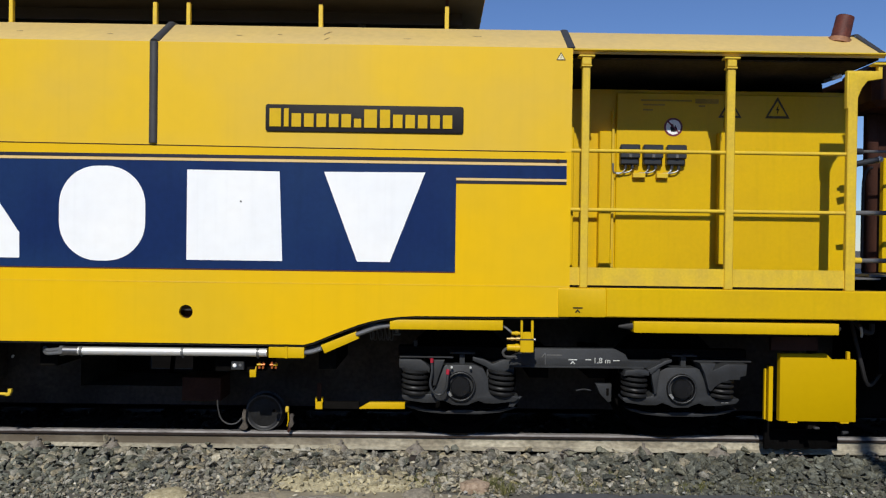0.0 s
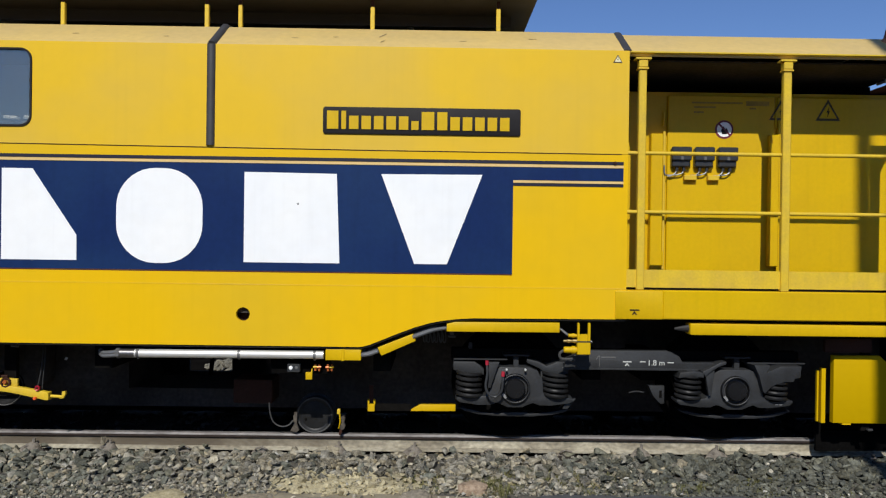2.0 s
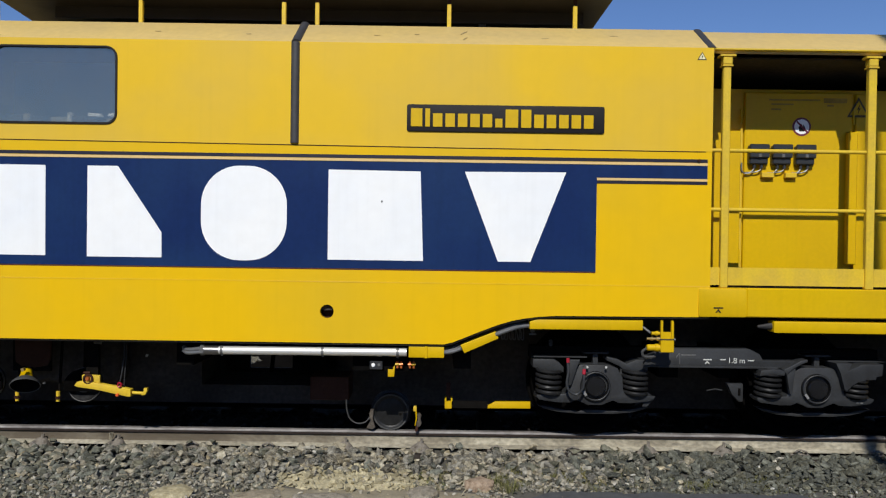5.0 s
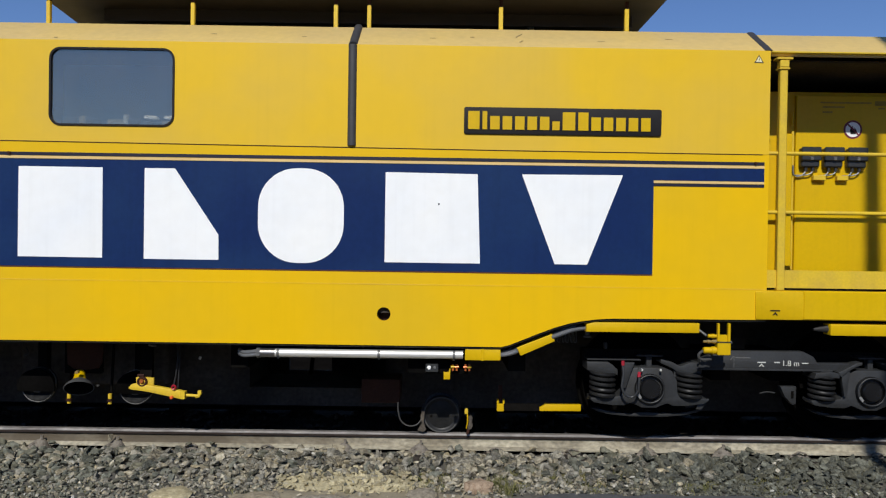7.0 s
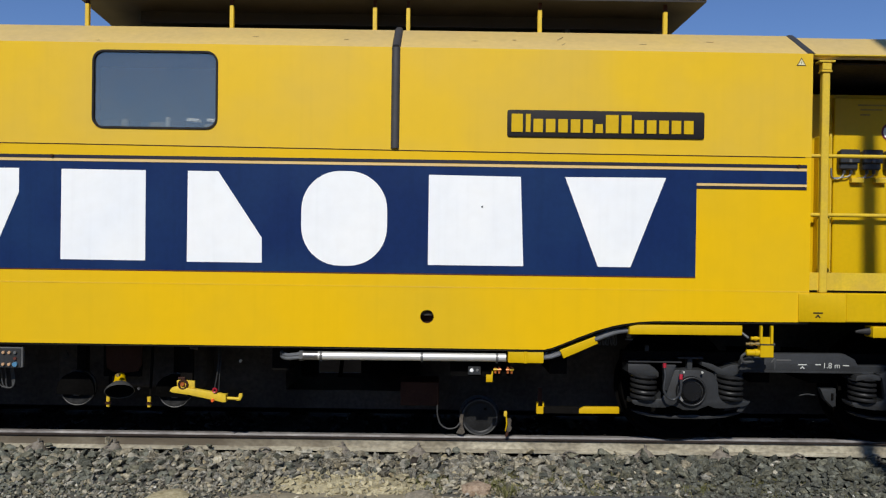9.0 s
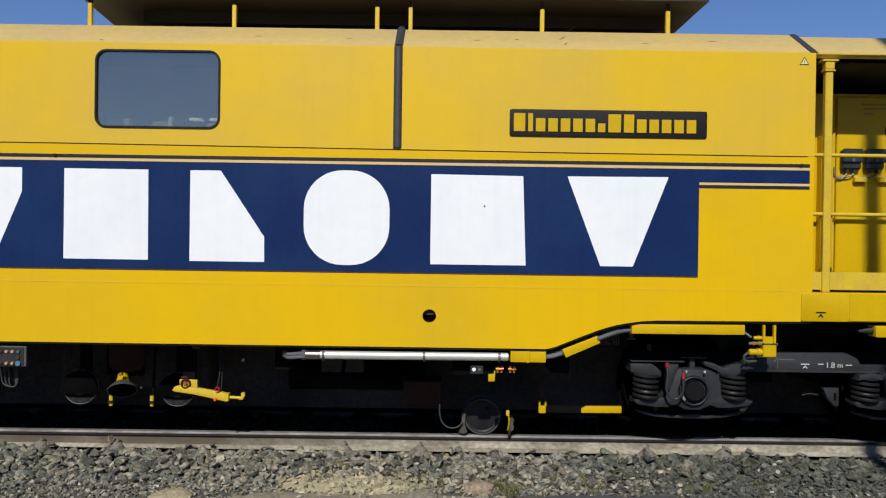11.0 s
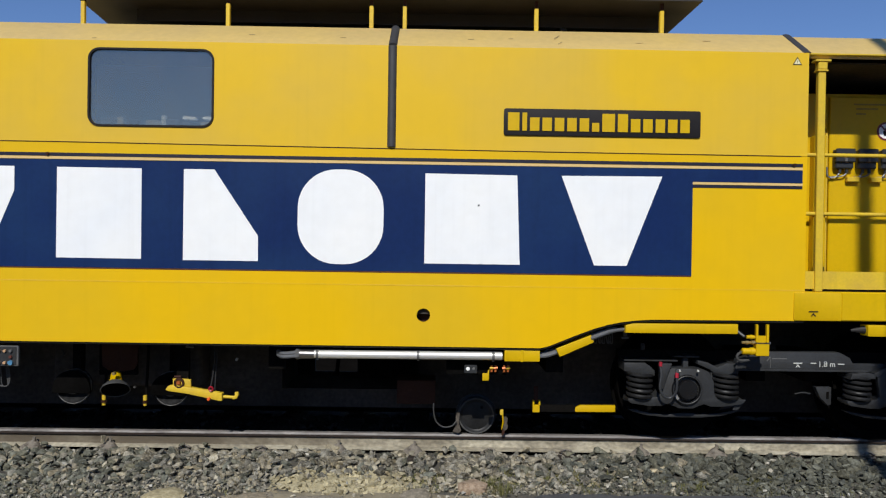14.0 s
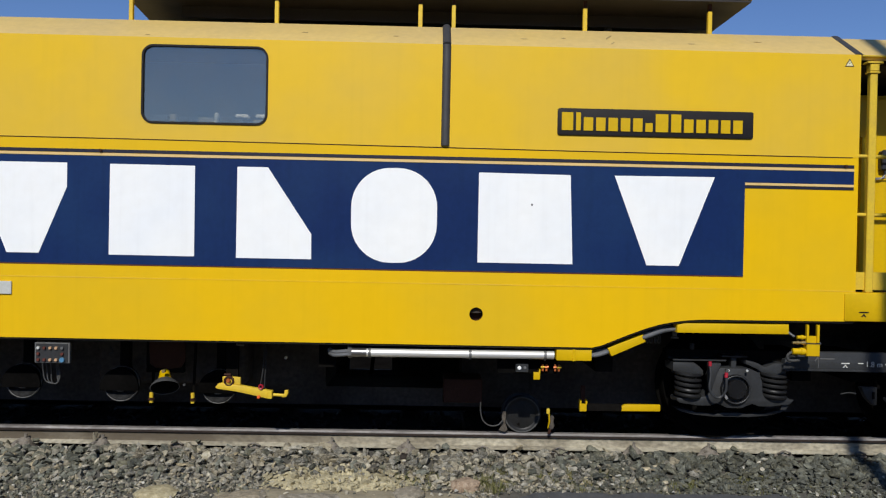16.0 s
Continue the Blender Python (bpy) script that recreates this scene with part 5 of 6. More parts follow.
# Black plate shaped like the shadow that the box casts on the rail.
mpart("rail_guard", slab([(2.815, 0.20), (2.815, -0.068), (3.442, -0.062), (3.440, 0.10), (3.36, 0.20)], 6.52, 6.55, 0.004), SHADE_BLACK, "black plate standing for the box's shadow on the rail")
mpart("side_channel", block(2.776, 2.812, 6.36, 6.41, 0.205, 0.664, 0.004), YELLOW2, "narrow yellow upright channel")
mpart("side_channel", block(2.748, 2.763, 6.38, 6.41, 0.215, 0.64, 0.003), YELLOW2)
mpart("footstep", block(2.86, 3.40, 6.46, 6.519, 0.10, 0.12), SHADE_BLACK)
mpart("brake_hose", hose([(3.475, 6.25, 1.01), (3.478, 6.24, 0.97), (3.476, 6.24, 0.93)], 0.010, 8), OFFWHITE, "pale hose end beside the box")
mpart("brake_hose", hose([(3.46, 6.3, 1.05), (3.50, 6.25, 0.98), (3.56, 6.25, 0.97), (3.57, 6.26, 1.04)], 0.022, 8), RUBBER)
mpart("brake_hose", hose([(3.50, 6.45, 1.06), (3.57, 6.42, 0.72), (3.66, 6.45, 0.5), (3.80, 6.5, 0.62)], 0.018, 8), RUBBER)

# Lamp, taps and the small measuring wheel.
lamp = mpart("marker_lamp", block(-1.618, -1.517, 6.07, 6.11, 0.628, 0.694, 0.005), SHADOWGREY, "small dark lamp housing with a clear lens")
part("lens", turned([(0.001, -0.008), (0.013, -0.006), (0.016, 0.0)], (-1.590, 6.07, 0.664)), WHITE, lamp)
part("lens", turned([(0.001, -0.004), (0.010, -0.003), (0.012, 0.0)], (-1.545, 6.07, 0.666)), DULL_STEEL, lamp)
mpart("yellow_tag", slab([(-1.474, 0.570), (-1.423, 0.571), (-1.419, 0.655), (-1.428, 0.655), (-1.434, 0.628), (-1.474, 0.628)], 6.08, 6.10, 0.003), YELLOW2, "small yellow bracket")
for xx in (-1.40, -1.37, -1.30, -1.27):
    tap = mpart("tap", rod((xx, 6.10, 0.638), (xx, 6.10, 0.69), 0.009, 8), ORANGE, "small copper and orange tap")
    part("tap_head", rod((xx - 0.016, 6.09, 0.668), (xx + 0.016, 6.09, 0.672), 0.009, 8), YELLOW2 if xx in (-1.40, -1.27) else ORANGE, tap)
small = turned([(0.001, -0.035), (0.05, -0.035), (0.12, -0.026), (0.135, -0.034), (0.154, -0.034), (0.158, -0.028), (0.158, 0.04), (0.178, 0.046), (0.178, 0.058), (0.03, 0.058)], (0, 0, 0), seg=48)
mw = mpart("measuring_wheel", small, OILED, "small dull steel measuring wheel on the rail")
mw.matrix_basis = pose(-1.486, 6.700, 0.1585)
wheels.append((mw, -1.486, 6.700, 0.1585, 0.158))
part("hub_bolt", rod((0.085, -0.03, 0.02), (0.085, -0.036, 0.02), 0.012, 8), SOOT_SHADE, mw)
brush = mpart("rail_guide", block(-1.286, -1.256, 6.58, 6.61, 0.185, 0.235, 0.007, seg=2), YELLOW_WORN, "worn yellow rail guide with a rusty shoe")
part("guide_arm", slab([(-1.268, 0.19), (-1.256, 0.19), (-1.252, 0.12), (-1.266, 0.06), (-1.274, 0.06), (-1.264, 0.12)], 6.585, 6.605, 0.003), MUSTARD, brush)
part("rusty_shoe", slab([(-1.252, 0.160), (-1.228, 0.170), (-1.214, 0.150), (-1.222, 0.115), (-1.212, 0.085), (-1.226, 0.055), (-1.250, 0.048), (-1.262, 0.075), (-1.246, 0.11)], 6.590, 6.625, 0.006), SHOE, brush, "rusty shoe")
part("shoe_tip", slab([(-1.262, 0.055), (-1.240, 0.050), (-1.244, 0.020), (-1.258, 0.004), (-1.270, 0.012)], 6.595, 6.62, 0.003), DARKBROWN, brush)
mpart("scraper", slab([(-1.665, 0.16), (-1.655, 0.195), (-1.630, 0.19), (-1.635, 0.10), (-1.615, 0.035), (-1.64, 0.016), (-1.69, 0.03), (-1.665, 0.08)], 6.62, 6.65, 0.003), SHOE, "worn rusty scraper shoe")
mpart("scraper_hose", hose([(-1.858, 6.55, 0.285), (-1.855, 6.57, 0.20), (-1.83, 6.58, 0.12), (-1.77, 6.58, 0.08), (-1.70, 6.58, 0.088), (-1.66, 6.59, 0.13)], 0.006, 8), DULL_RUBBER, "thin grey hose")

# Black plates, added to throw shade behind the tube and darken its background.
mpart("hanging_plate", block(-1.76, -1.28, 6.135, 6.145, 0.61, 0.86), SHADE_BLACK, "added black plate that shades the parts behind the steel tube")
mpart("hanging_plate", block(-2.95, -1.765, 6.135, 6.145, 0.725, 0.86), SHADE_BLACK, "added black plate that shades the parts behind the steel tube")
part("wheel_rim", turned([(0.144, -0.0345), (0.154, -0.036), (0.1583, -0.03), (0.1583, 0.0), (0.144, 0.0), (0.144, -0.0345)], (0, 0, 0), seg=48, caps=False), DULL_RUBBER, mw, "worn rim")

for k in range(6):
    xx = -0.565 + 0.034 * k
    mpart("slack_cable", hose([(xx, 6.43, 0.93), (xx + 0.012, 6.42, 0.885), (xx + 0.020 - 0.010 * (k % 2), 6.42, 0.845), (xx + 0.030, 6.425, 0.838), (xx + 0.033, 6.44, 0.89), (xx + 0.030, 6.45, 0.94)], 0.005, 6), HOSE, "slack grey cable loop")

# Low guide bar.
mpart("guide_bar", slab([(-0.672, 0.195), (-0.575, 0.252), (-0.265, 0.254), (-0.265, 0.198)], 6.70, 6.74, 0.003), YELLOW2, "low yellow guide bar")
mpart("guide_bar", block(-1.02, -0.65, 6.53, 6.56, 0.232, 0.290), SOOT_SHADE)
mpart("guide_stay", block(-1.016, -0.956, 6.50, 6.54, 0.230, 0.292, 0.004), YELLOW2, "short yellow stay")
mpart("guide_stay", block(-1.005, -0.970, 6.515, 6.53, 0.316, 0.45), DARKBROWN)
for xx in (-1.018, -0.968):
    mpart("stay_lug", block(xx + 0.002, xx + 0.016, 6.50, 6.54, 0.293, 0.332), YELLOW2)

# Control box, discs, bell and lever at the working units.
cbox = mpart("control_box", block(-5.452, -5.180, 6.16, 6.19, 0.628, 0.789, 0.004), DULL_STEEL, "grey control box with rows of coloured push buttons")
cbox.matrix_basis = pose(0.0725, -0.14, 0.0205)
part("control_panel", block(-5.438, -5.194, 6.155, 6.1595, 0.638, 0.779), CHASSIS, cbox)
BUTTONS = [(0, 0, OFFWHITE), (1, 0, RUST), (2, 0, BUTTON), (3, 0, BUTTON), (4, 0, DULL_STEEL), (0, 1, RUST), (4, 1, RUST), (0, 2, RUST), (1, 2, RUST), (2, 2, BUTTON), (3, 2, BUTTON), (4, 2, BLUE_CAP)]
for i, j, mat in BUTTONS:
    bx, bz = -5.418 + 0.046 * i, 0.748 - 0.046 * j
    part("button", rod((bx, 6.155, bz), (bx, 6.14, bz), 0.0115 if mat is not BLUE_CAP else 0.019, 12), mat, cbox)
for k, dx in enumerate((-0.058, -0.028, 0.006)):
    mpart("control_cable", hose([(-5.305 + dx, 6.10, 0.680), (-5.318 + dx, 6.15, 0.575), (-5.318 + dx * 0.8, 6.16, 0.492), (-5.300 + dx * 0.3, 6.165, 0.463), (-5.270, 6.17, 0.470), (-5.252 - 0.010 * k, 6.17, 0.52), (-5.262 - 0.010 * k, 6.17, 0.60), (-5.265, 6.15, 0.68)], 0.0048, 8), DULL_RUBBER, "grey looped control cable")


def disc(x, z, tilt, y=6.47):
    prof = [(0.001, -0.03), (0.035, -0.035), (0.04, -0.012), (0.085, -0.006), (0.125, -0.016), (0.135, -0.024), (0.146, -0.018), (0.146, 0.012), (0.03, 0.015)]
    ob = mpart("clamp_disc", turned(prof, (0, 0, 0), seg=40), WORN_IRON, "dark dished steel clamp roller")
    ob.matrix_basis = pose(x, y, z, tilt, 0, 0)
    part("rim", turned([(0.139, -0.0245), (0.143, -0.027), (0.147, -0.02), (0.147, -0.01), (0.139, -0.015), (0.139, -0.0245)], (0, 0, 0), seg=40, caps=False), SCUFFED, ob, "worn rim with bright scuffs")
    part("hub", rod((0, -0.035, 0), (0, -0.045, 0), 0.018, 6), STEEL, ob)
    part("hub_lip", hose([(-0.040, -0.04, -0.040), (-0.02, -0.045, -0.058), (0.02, -0.045, -0.058), (0.040, -0.04, -0.040)], 0.006, 6), SCUFFED, ob)
    # Added half disc: shade on the roller's upper half, made as a black plate.
    mpart("disc_guard", slab([(x + 0.158 * math.cos(radians(a)), z - 0.018 + 0.158 * math.sin(radians(a))) for a in range(-10, 191, 10)], y - 0.075, y - 0.057), SHADE_BLACK, "black half disc standing for the shade on a clamp roller")
    mpart("disc_arm", block(x - 0.035, x + 0.035, y + 0.03, y + 0.11, z - 0.02, 0.86), SOOT_SHADE)


disc(-5.680, 0.428, -8)
disc(-4.872, 0.413, -8)
disc(-4.085, 0.388, -8, 6.55)
bell = mpart("warning_horn", turned([(0.001, 0.104), (0.030, 0.102), (0.040, 0.092), (0.046, 0.05), (0.056, 0.016), (0.070, 0.0)], (0, 0, 0), "z", 32), MUSTARD, "yellow-necked horn with a dark flared mouth")
bell.matrix_basis = pose(-4.463, 6.30, 0.470, -40, 0, 20) @ Matrix.Scale(0.97, 4)
part("horn_mouth", turned([(0.068, 0.004), (0.088, -0.016), (0.110, -0.040), (0.117, -0.054), (0.113, -0.060)], (0, 0, 0), "z", 40, caps=False), DULL_RUBBER, bell, "dark flared horn mouth")
# The inner shade of the mouth is painted black.
part("mouth_inside", turned([(0.112, -0.059), (0.103, -0.050), (0.08, -0.025), (0.05, -0.008), (0.001, -0.006)], (0, 0, 0), "z", 40, caps=False), SHADE_BLACK, bell)
part("mouth_rim", turned([(0.111, -0.0595), (0.116, -0.064), (0.120, -0.058), (0.116, -0.054), (0.111, -0.0595)], (0, 0, 0), "z", 40, caps=False), DULL_RUBBER, bell, "worn rim")
mpart("horn_nut", rod((-4.450, 6.25, 0.563), (-4.450, 6.22, 0.563), 0.015, 6), BRASS, "bright brass nut")
mpart("horn_hood", slab([(-4.66, 0.58), (-4.61, 0.545), (-4.50, 0.535), (-4.40, 0.55), (-4.37, 0.60), (-4.36, 0.80), (-4.67, 0.80)], 6.50, 6.525, 0.003), DARKBROWN, "red-brown bracket plate above the horn")
mpart("grease_nipple", rod((-4.296, 6.28, 0.449), (-4.296, 6.26, 0.449), 0.009, 8), STEEL)
mpart("cup_arm", block(-4.70, -4.38, 6.53, 6.57, 0.50, 0.545, 0.006), SOOT_SHADE)
mpart("cup_arm", block(-4.70, -4.66, 6.53, 6.57, 0.546, 0.9, 0.006), SOOT_SHADE)
mpart("cup_arm", block(-4.42, -4.38, 6.53, 6.57, 0.546, 0.9, 0.006), SOOT_SHADE)
for xx in (-4.638, -4.292):
    bolt = mpart("hanging_bolt", rod((xx, 6.49, 0.296), (xx, 6.49, 0.338), 0.016, 10), YELLOW_WORN, "hanging bolt with yellow nuts")
    part("lower_nut", rod((xx, 6.49, 0.252), (xx, 6.49, 0.277), 0.016, 8), YELLOW_WORN, bolt)
    part("washer", rod((xx, 6.49, 0.276), (xx, 6.49, 0.289), 0.026, 12), DARKBROWN, bolt)
    part("bolt_shank", rod((xx, 6.51, 0.30), (xx, 6.56, 0.75), 0.012, 8), SOOT_SHADE, bolt)
lever = mpart("lever_arm", slab([(-4.105, 0.400), (-4.082, 0.430), (-4.043, 0.439), (-3.897, 0.420), (-3.80, 0.404), (-3.70, 0.390), (-3.635, 0.374), (-3.640, 0.315), (-3.672, 0.314), (-3.814, 0.345), (-3.94, 0.370), (-4.082, 0.388)], 6.43, 6.475, 0.004), YELLOW_WORN, "yellow lever arm with a red-capped pivot")
part("pivot_lug", slab([(-4.045, 0.440), (-4.049, 0.487), (-4.030, 0.492), (-3.898, 0.484), (-3.897, 0.421)], 6.445, 6.47, 0.003), YELLOW_WORN, lever)
part("pivot_ring", turned([(0.028, -0.012), (0.040, -0.012), (0.044, -0.006), (0.044, 0.004), (0.028, 0.004), (0.028, -0.012)], (-3.992, 6.440, 0.455), seg=24, caps=False), DARKBROWN, lever)
part("pivot_pin", turned([(0.001, -0.02), (0.014, -0.02), (0.018, -0.012), (0.018, 0.0)], (-3.995, 6.44, 0.458), seg=16), ORANGE, lever)
part("pivot_cap", rod((-4.035, 6.45, 0.505), (-3.98, 6.45, 0.507), 0.011, 8), DARKBROWN, lever)
part("lever_end", block(-3.665, -3.628, 6.42, 6.485, 0.313, 0.378, 0.004), YELLOW_WORN, lever)
part("lever_tip", rod((-3.628, 6.455, 0.343), (-3.525, 6.455, 0.338), 0.013, 12), YELLOW_WORN, lever)
part("tip_knob", slab([(-3.548, 0.322), (-3.515, 0.326), (-3.497, 0.360), (-3.500, 0.384), (-3.528, 0.382), (-3.530, 0.352), (-3.548, 0.346)], 6.445, 6.47, 0.003), YELLOW_WORN, lever)
part("red_cap", turned([(0.010, -0.008), (0.019, -0.012), (0.024, 0.0), (0.018, 0.008), (0.010, 0.0), (0.010, -0.008)], (-3.722, 6.425, 0.412), seg=16, caps=False), RED, lever, "red ring")
part("red_cap", turned([(0.001, -0.025), (0.012, -0.022), (0.014, 0.0)], (-3.738, 6.43, 0.328), seg=16), ORANGE_RED, lever, "orange-red cap")
part("lever_hose", hose([(-3.735, 6.45, 0.41), (-3.72, 6.47, 0.52), (-3.715, 6.50, 0.68), (-3.73, 6.52, 0.86)], 0.006, 8), RUBBER, lever)
part("lever_hose", hose([(-3.70, 6.46, 0.39), (-3.70, 6.48, 0.52), (-3.70, 6.51, 0.68), (-3.71, 6.53, 0.86)], 0.005, 8), RUBBER, lever)
part("lever_post", block(-4.03, -3.93, 6.485, 6.53, 0.43, 0.86), SOOT_SHADE, lever)
lever.matrix_basis = Matrix.LocRotScale((-0.053, 0, 0.047), None, (0.971, 0.971, 0.971))
mpart("loose_fitting", rod((-3.86, 6.20, 0.795), (-3.80, 6.20, 0.79), 0.009, 8), DULL_STEEL, "small pale pipe fitting")
mpart("loose_fitting", hose([(-4.93, 6.35, 0.74), (-4.90, 6.33, 0.70), (-4.93, 6.33, 0.68)], 0.007, 8), CHASSIS)
# A passing glint, painted as a tiny off-white rod.
mpart("loose_fitting", rod((-3.495, 6.35, 0.663), (-3.485, 6.35, 0.682), 0.010, 8), OFFWHITE)

# ---- the vehicle coupled behind ----
follower = thing("coupled_wagon", "dark brown coupled rail vehicle with yellow door edge", "rail vehicle")


def fpart(name, bm, material, label=""):
    return put(name, bm, material, follower, label)


fpart("body", block(4.95, 13.0, 6.70, 8.7, 1.42, 2.84, 0.02), DARKBROWN, "dark brown body of the coupled vehicle")
fpart("end_pillar", block(3.757, 3.86, 6.70, 6.78, 1.44, 2.84, 0.01), DARKBROWN, "dark brown end pillar")
fpart("end_pillar", block(3.862, 4.6, 6.74, 6.78, 1.44, 2.84, 0.01), DARKBROWN)
fpart("hood", block(3.612, 13.0, 6.35, 6.92, 2.842, 3.22, 0.05), DARKBROWN)
fpart("underframe", block(3.66, 13.0, 6.3, 8.6, 0.62, 1.418), SHADE_BLACK)
fpart("door_edge", block(3.845, 3.93, 6.60, 6.66, 1.45, 2.44, 0.006), YELLOW2, "yellow door edge")
fpart("grab_handle", hose([(3.78, 6.66, 2.36), (3.735, 6.66, 2.34), (3.705, 6.66, 2.24), (3.70, 6.66, 2.0), (3.70, 6.66, 1.58)], 0.013, 8), RUBBER, "black grab handle")
fpart("buffer_plank", block(3.62, 4.6, 6.4, 8.5, 1.42, 1.438), DULL_STEEL)
fpart("coupler_housing", block(3.62, 4.9, 6.9, 8.2, 0.12, 0.618, 0.02), SOOT_SHADE, "shade-black coupler housing")
for xx in (5.2, 11.4):
    fpart("wheel", turned([(0.05, -0.07), (0.38, -0.03), (0.46, -0.06), (0.47, 0.06), (0.5, 0.08), (0.05, 0.06)], (xx, CENTRE - GAUGE, 0.47), seg=40), CHASSIS)
    fpart("wheel", turned([(0.05, 0.07), (0.38, 0.03), (0.46, 0.06), (0.47, -0.06), (0.5, -0.08), (0.05, -0.06)], (xx, CENTRE + GAUGE, 0.47), seg=40), CHASSIS)

# ---- the lamp post that throws its shadow across the track ----
mast = put("lamp_post", rod((2.631, -1.0, -0.3), (2.361, -1.0, 10.5), 0.085, 20, r2=0.07), MAST_GREY)
tagged(mast, "tall slim galvanised steel lamp post beside the track", "lamp post")
put("post_base", rod((2.631, -1.0, -0.3), (2.628, -1.0, -0.18), 0.16, 20), CONCRETE, mast)

# ---- stones ----
rng = np.random.default_rng(11)


def stone_shape(seed, flat=0.72):
    """A lump of broken rock: a ragged hull of flat faces, sharp edges and a few hollows."""
    r = np.random.default_rng(seed)
    bm = bmesh.new()
    box = r.uniform(0.8, 1.0, 3) * (1.15, r.uniform(0.6, 0.85), flat)
    cuts = [(v / np.linalg.norm(v), r.uniform(0.16, 0.34)) for v in r.normal(size=(6, 3))]
    for v in r.normal(size=(18, 3)):
        v = v / np.abs(v).max() * box * 0.5
        for way, far in cuts:
            v = v - way * max(v @ way - far, 0.0)
        bm.verts.new(v + r.normal(size=3) * 0.012)
    bmesh.ops.convex_hull(bm, input=bm.verts)
    bmesh.ops.delete(bm, geom=[v for v in bm.verts if not v.link_faces], context="VERTS")
    bmesh.ops.recalc_face_normals(bm, faces=bm.faces)
    for v in bm.verts:
        v.co *= r.uniform(0.90, 1.06)
    bm.verts.index_update()
    vs = np.array([v.co[:] for v in bm.verts])
    fs = np.array([[v.index for v in f.verts] for f in bm.faces])
    bm.free()
    return vs, fs


SHAPES = [stone_shape(100 + i, 0.36 + 0.018 * i) for i in range(20)]


def pile(name, spots, material, label, parent=None):
    """Many stones joined in one mesh: spots of x, y, z, size."""
    verts, faces, base = [], [], 0
    for x, y, z, s in spots:
        vs, fs = SHAPES[rng.integers(len(SHAPES))]
        m = np.array(Euler(rng.normal(0.0, 0.42, 2).tolist() + [rng.uniform(0, 6.28)]).to_matrix())
        verts.append(vs @ m.T * s * 1.12 * rng.uniform(0.85, 1.15, 3) + (x, y, z))
        faces.append(fs + base)
        base += len(vs)
    me = bpy.data.meshes.new(name)
    me.from_pydata(np.concatenate(verts).tolist(), [], np.concatenate(faces).tolist())
    me.materials.append(material)
    ob = new(name, me)
    ob.parent = parent
    return tagged(ob, label, kind="stuff")


def in_sand(x, y):
    return ((x + 0.66) / 0.62) ** 2 + ((y - 5.96) / 0.25) ** 2 + 0.5 * noise.noise((x * 4, y * 4, 3)) < 1


def in_dust(x, y):
    return ((x + 0.62) / 0.95) ** 2 + ((y - 5.70) / 0.17) ** 2 + 0.4 * noise.noise((x * 4, y * 4, 6)) < 1


def on_tarmac(x, y):
    return y < 5.80 + 0.05 * noise.noise((x * 2.5, 0, 1)) and 0.55 < x < 3.0 and y > 5.2


spots, sand, singles = [], [], []
NEAR_EDGE = CENTRE - GAUGE - 0.085
while len(spots) < 9000:
    x, y = rng.uniform(-5.2, 5.6), rng.uniform(5.15, NEAR_EDGE)
    if on_tarmac(x, y) and rng.random() > 0.06:
        continue
    front = min(max((y - 5.75) / 0.45, 0.0), 1.0)
    s = rng.uniform(0.020, 0.045) + front * 0.092 * rng.random() ** 1.25
    if in_sand(x, y):
        if rng.random() < 0.72:
            sand.append((x, y, bed_height(x, y) + rng.uniform(0.005, 0.035), rng.uniform(0.018, 0.075)))
            continue
    if in_dust(x, y) and rng.random() < 0.75:
        continue
    z = bed_height(x, y) + rng.uniform(-0.005, 0.024 + 0.024 * front)
    heap = max(0.0, noise.noise((x * 2.1, 4.0, 0.0)))
    if y > NEAR_EDGE - 0.12:
        z += 0.045 * heap * rng.random() - 0.010
    if len(singles) < 300 and -2.4 < x < 2.6 and 5.9 < y < 6.5 and s > 0.062 and z > bed_height(x, y) + 0.012:
        singles.append((x, y, z + 0.006, s * 1.12))
    else:
        spots.append((x, y, z, s))
for x, y, z, s in ((-2.83, 6.60, -0.060, 0.085), (-2.15, 6.59, -0.10, 0.07), (-1.95, 6.59, -0.095, 0.075), (-0.86, 6.56, -0.11, 0.10), (0.10, 6.58, -0.11, 0.08), (0.18, 6.57, -0.105, 0.07), (0.80, 6.57, -0.10, 0.09), (1.42, 6.58, -0.11, 0.10), (2.50, 6.58, -0.09, 0.08), (2.68, 6.58, -0.10, 0.08), (-3.30, 6.57, -0.10, 0.09), (-3.75, 6.58, -0.10, 0.10)):
    spots.append((x, y, z, s))
for i in range(1800):
    x, y = rng.uniform(-12, 12), rng.uniform(5.3, NEAR_EDGE)
    if abs(x) > 5.2:
        spots.append((x, y, bed_height(x, y) + rng.uniform(0.0, 0.03), rng.uniform(0.05, 0.11)))
for i in range(5200):
    x, y = rng.uniform(-4.4, 4.4), rng.uniform(5.35, 6.05)
    if not (on_tarmac(x, y) or in_dust(x, y) or in_sand(x, y)):
        spots.append((x, y, bed_height(x, y) + rng.uniform(0.0, 0.012), rng.uniform(0.022, 0.055)))
# Dark stones become more frequent to the left and above all to the right.
pale, dark, tan, mid, darker = [], [], [], [], []
